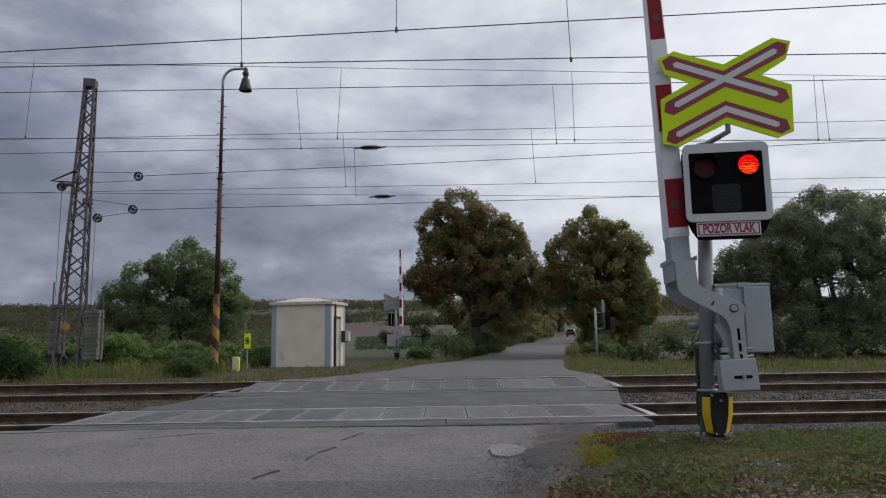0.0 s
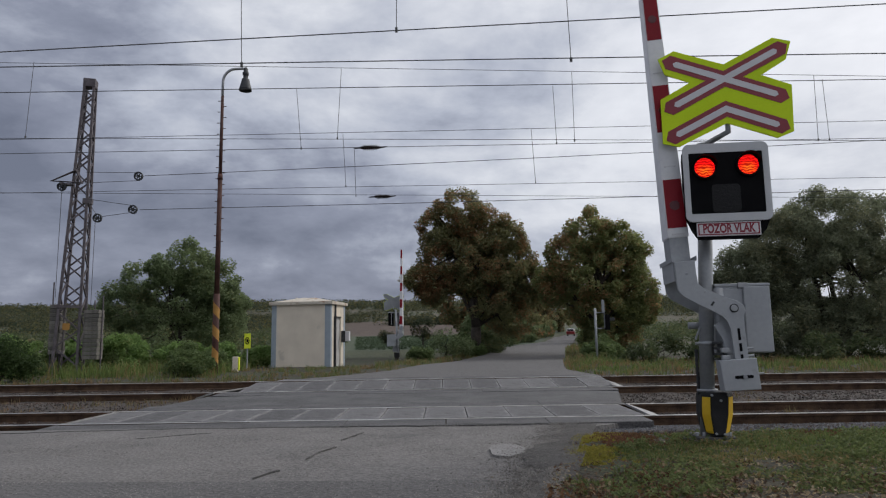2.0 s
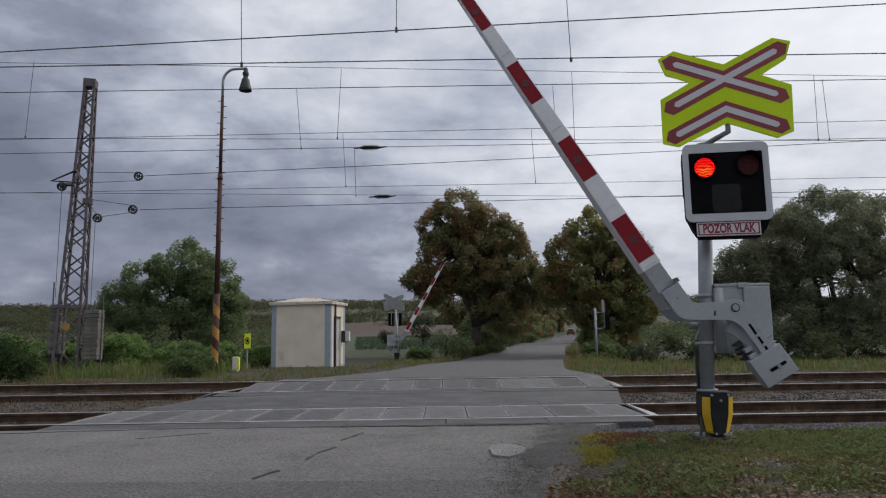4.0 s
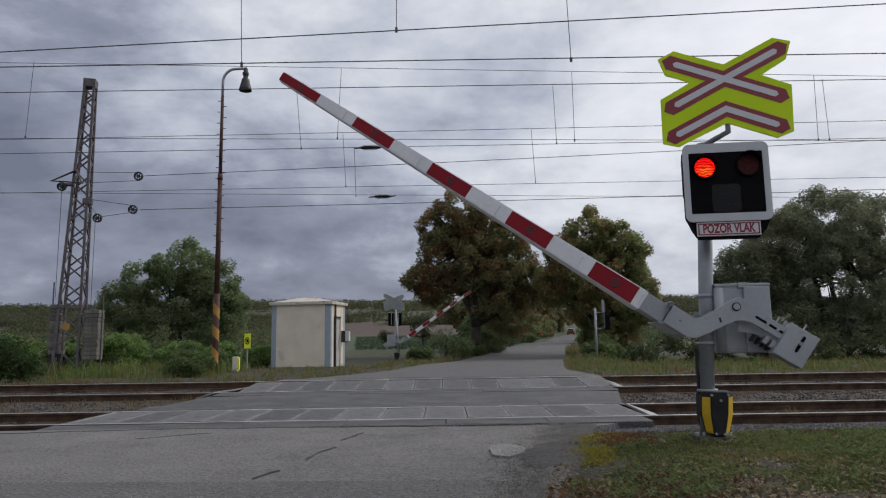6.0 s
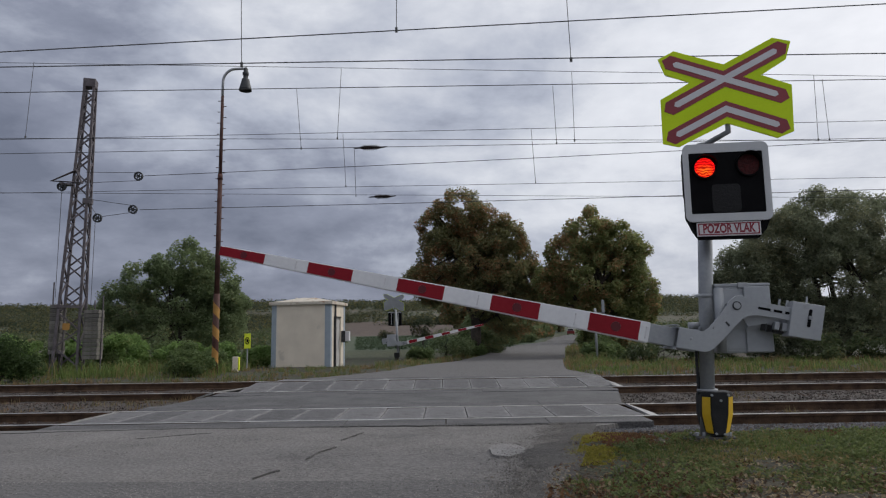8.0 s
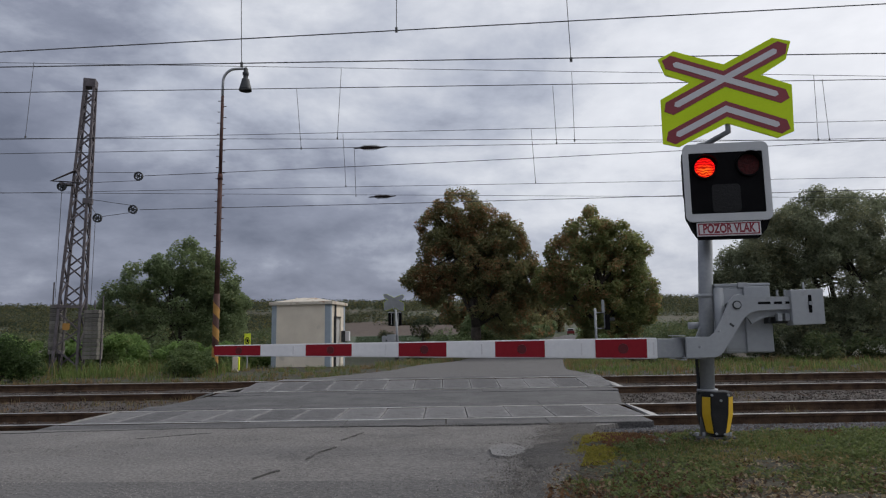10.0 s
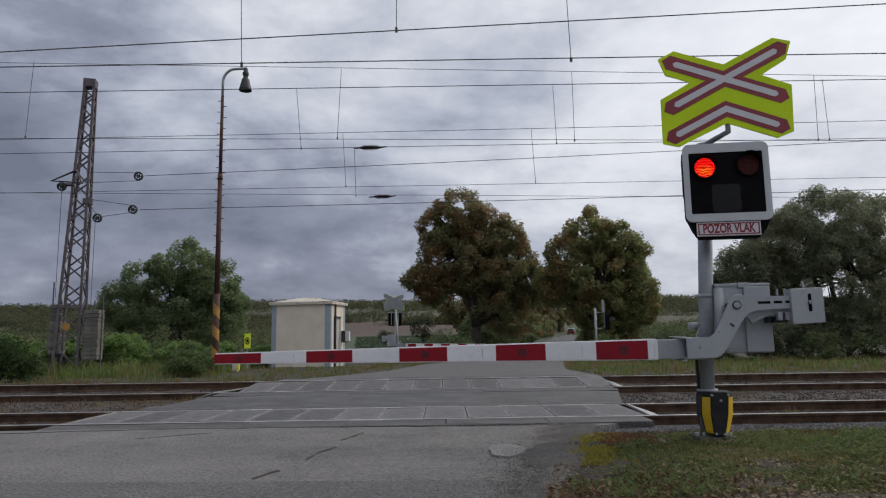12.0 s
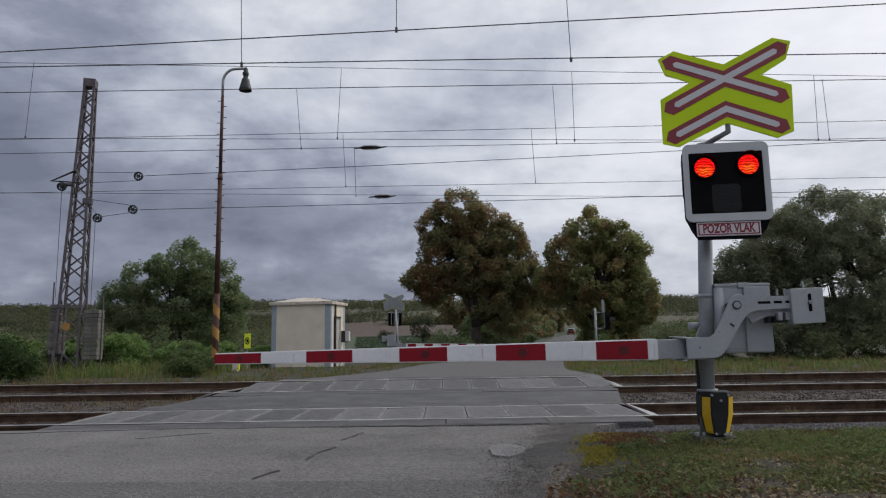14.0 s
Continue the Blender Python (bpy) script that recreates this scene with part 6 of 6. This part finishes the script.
def broken_edge():
    """The dark, gritty, broken margin of the asphalt along the verge."""
    verts, faces = [], []
    ys = [3.6 + 0.08 * i for i in range(57)]
    for y in ys:
        b = lerp_rows(ROAD_R, y) + 0.15
        w = 0.32 + 0.2 * noise.noise((y * 0.9, 0, 70)) + 0.16 * noise.noise((y * 4, 0, 71)) + (0.1 if 5.6 < y < 7.6 else 0)
        for k in range(7):
            x = b - w + (w + 0.05) * k / 6
            verts.append((x, y, lerp_rows(ROAD_Z, y) + (0.007 if k == 0 else 0.011) + 0.003 * noise.noise((x * 9, y * 9, 72))))
    for j in range(len(ys) - 1):
        for k in range(6):
            faces.append((j * 7 + k, j * 7 + k + 1, j * 7 + 8 + k, j * 7 + 7 + k))
    tagged(raw("road_margin", verts, faces, EDGE_SOIL), "dark gritty broken margin of the asphalt", "road margin", kind="structure")


def far_car():
    """Small car driving off along the country road."""
    t = empty("car", pose(24.5, 130, 0.83, 0, 0, -14), "small red and white car far along the road", "car")
    part("body", box(-0.85, 0.85, -2.0, 2.0, 0.3, 0.95, 0.12), CAR_PAINT, t)
    part("cabin", box(-0.75, 0.75, -1.8, 0.9, 0.95, 1.5, 0.15), SIGN_WHITE, t, "pale upper body")
    part("rear_window", box(-0.6, 0.6, -1.82, -1.78, 1.02, 1.38, 0.01), TAIL_GLASS, t)
    for x in (-0.75, 0.6):
        for y in (-1.3, 1.3):
            part("wheel", rod((x, y, 0.3), (x + 0.15, y, 0.3), 0.3, 0.3, 14), BLACK_RUBBER, t)
    return t


road_speckle(30000)
crop_rows()
broken_edge()
car = far_car()
CRACK = "dark crack in the worn asphalt"
seam([(-5.3, 8.1), (-3.2, 8.3), (-1.7, 8.27), (0.4, 8.24), (1.6, 8.28)], 0.05, "dark bitumen joint before the crossing deck")
for pts in ([(-1.5, 5.3), (-1.35, 5.6)], [(-1.25, 6.1), (-1.2, 6.5), (-1.08, 6.75)], [(-1.1, 7.2), (-0.95, 7.75)], [(-3.4, 7.5), (-2.7, 7.85)]):
    seam(pts, 0.007, CRACK)
road_patch(0.56, 6.42, 0.17, 0.33, ASPHALT_PALE, "pale round repair patch in the asphalt")

# ---- build: crossing panels, piece by piece ----
def panels(y0, y1, z0, z1, width, material, base, rows=1):
    depth = (y1 - y0) / rows
    tilt = math.degrees(math.atan2(z1 - z0, y1 - y0))
    for j in range(rows):
        y = y0 + depth * (j + 0.5)
        z = z0 + (z1 - z0) * (j + 0.5) / rows
        a, b = lerp_rows(ROAD_L, y) + 0.05, lerp_rows(ROAD_R, y) - 0.05
        k = round((b - a) / width)
        w = (b - a) / k
        me = mesh_of("panel", box(-w / 2 + 0.005, w / 2 - 0.005, -depth / 2 + 0.006, depth / 2 - 0.006, -0.12, 0.0, 0.012), material)
        for i in range(k):
            o = new("panel", me)
            o.parent = base
            o.matrix_basis = pose(a + w * (i + 0.5), y, z + random.uniform(-0.006, 0.004), tilt, random.uniform(-0.25, 0.25), 0)


crossing = new("crossing_deck")
tagged(crossing, "level crossing deck of worn concrete and rubber panels between rails", "crossing deck", kind="structure")
panels(8.36, 8.86, -0.004, 0.0, 1.2, RUBBER, crossing)
panels(9.03, 10.36, 0.0, 0.0, 0.57, CONCRETE, crossing)
panels(10.52, 11.1, 0.0, 0.006, 1.2, RUBBER, crossing)
panels(12.75, 13.32, 0.03, 0.04, 1.2, RUBBER, crossing)
panels(13.49, 14.82, 0.05, 0.145, 0.6, CONCRETE, crossing)
panels(14.98, 15.6, 0.155, 0.15, 1.2, CONCRETE, crossing)
for x0, y0, x1, y1, z in ((-5.05, 8.9, -4.98, 10.4, 0.005), (-4.55, 13.3, -4.1, 14.9, 0.06), (2.68, 9.0, 2.75, 10.45, 0.005), (3.3, 13.4, 3.5, 14.9, 0.08)):
    d = -0.35 if x0 < 0 else 0.35
    bm = bmesh.new()
    a = [bm.verts.new(v) for v in ((x0, y0, z), (x1, y1, z + 0.01), (x1 + d, y1, z - 0.11), (x0 + d, y0, z - 0.11))]
    b = [bm.verts.new(v.co + Vector((0, 0, -0.03))) for v in a]
    bm.faces.new(a)
    bm.faces.new(b[::-1])
    for i in range(4):
        bm.faces.new((a[i], b[i], b[(i + 1) % 4], a[(i + 1) % 4]))
    part("edge_ramp", bm, STEEL_EDGE, crossing, "pale galvanised end ramp")

ANGLES = [(0.0, 87.5), (1.85, 87.5), (2.0, 86.8), (2.5, 78.4), (3.0, 71.6), (3.5, 65.3), (4.4, 54.0), (5.3, 42.9), (5.5, 40.4), (6.0, 34.4), (6.5, 28.7), (7.0, 23.1), (7.5, 17.5), (8.0, 12.1), (8.3, 8.8), (8.8, 4.0), (9.3, 1.3), (9.8, 0.5), (10.5, 0.3), (10.9, -0.5), (14.0, -0.5)]


def light_rows(x, z, spans):
    """A red light stands forward in its lens while lit, and back behind the dark lens between."""
    rows, fwd, back = [], pose(x, -0.268, z), pose(x, -0.252, z)
    on = any(a <= 0.0 <= b for a, b in spans)
    rows.append((0.0, fwd if on else back))
    for a, b in spans:
        if a > 0.05:
            rows += [(a - 0.034, back), (a, fwd)]
        if b < 13.95:
            rows += [(b, fwd), (b + 0.034, back)]
    last = any(a <= 13.97 <= b for a, b in spans)
    rows.append((14.0, fwd if last else back))
    return rows


def motions():
    walk(signal_arm, [(t, Matrix.Translation(PIVOT) @ pose(0, 0, 0, 0, a, 0)) for t, a in ANGLES])
    walk(far_arm, [(t, Matrix.Translation(PIVOT) @ pose(0, 0, 0, 0, a + 3.0 * max(0, a / 87.5) ** 2, 0)) for t, a in ANGLES])
    walk(car, [(0.0, pose(24.5, 130, 0.83, 0, 0, -14)), (3.0, pose(27.9, 148, 1.06, 0, 0, -13)), (6.0, pose(29.4, 156, 1.16, 0, 0, -12)), (14.0, pose(29.8, 158, 1.19, 0, 0, -12))])
    starts = [-0.115 + 1.0545 * i for i in range(14)]
    right = [(s, s + 0.41) for s in starts]
    left = [(s + 0.32, s + 1.08) for s in [-1.17] + starts]
    left = [(a, b) for a, b in left if b > 0.07 and a < 14]
    for lights in (signal_lights, far_lights):
        walk(lights[0], light_rows(0.012, 2.702, left))
        walk(lights[1], light_rows(0.432, 2.716, right))


motions()
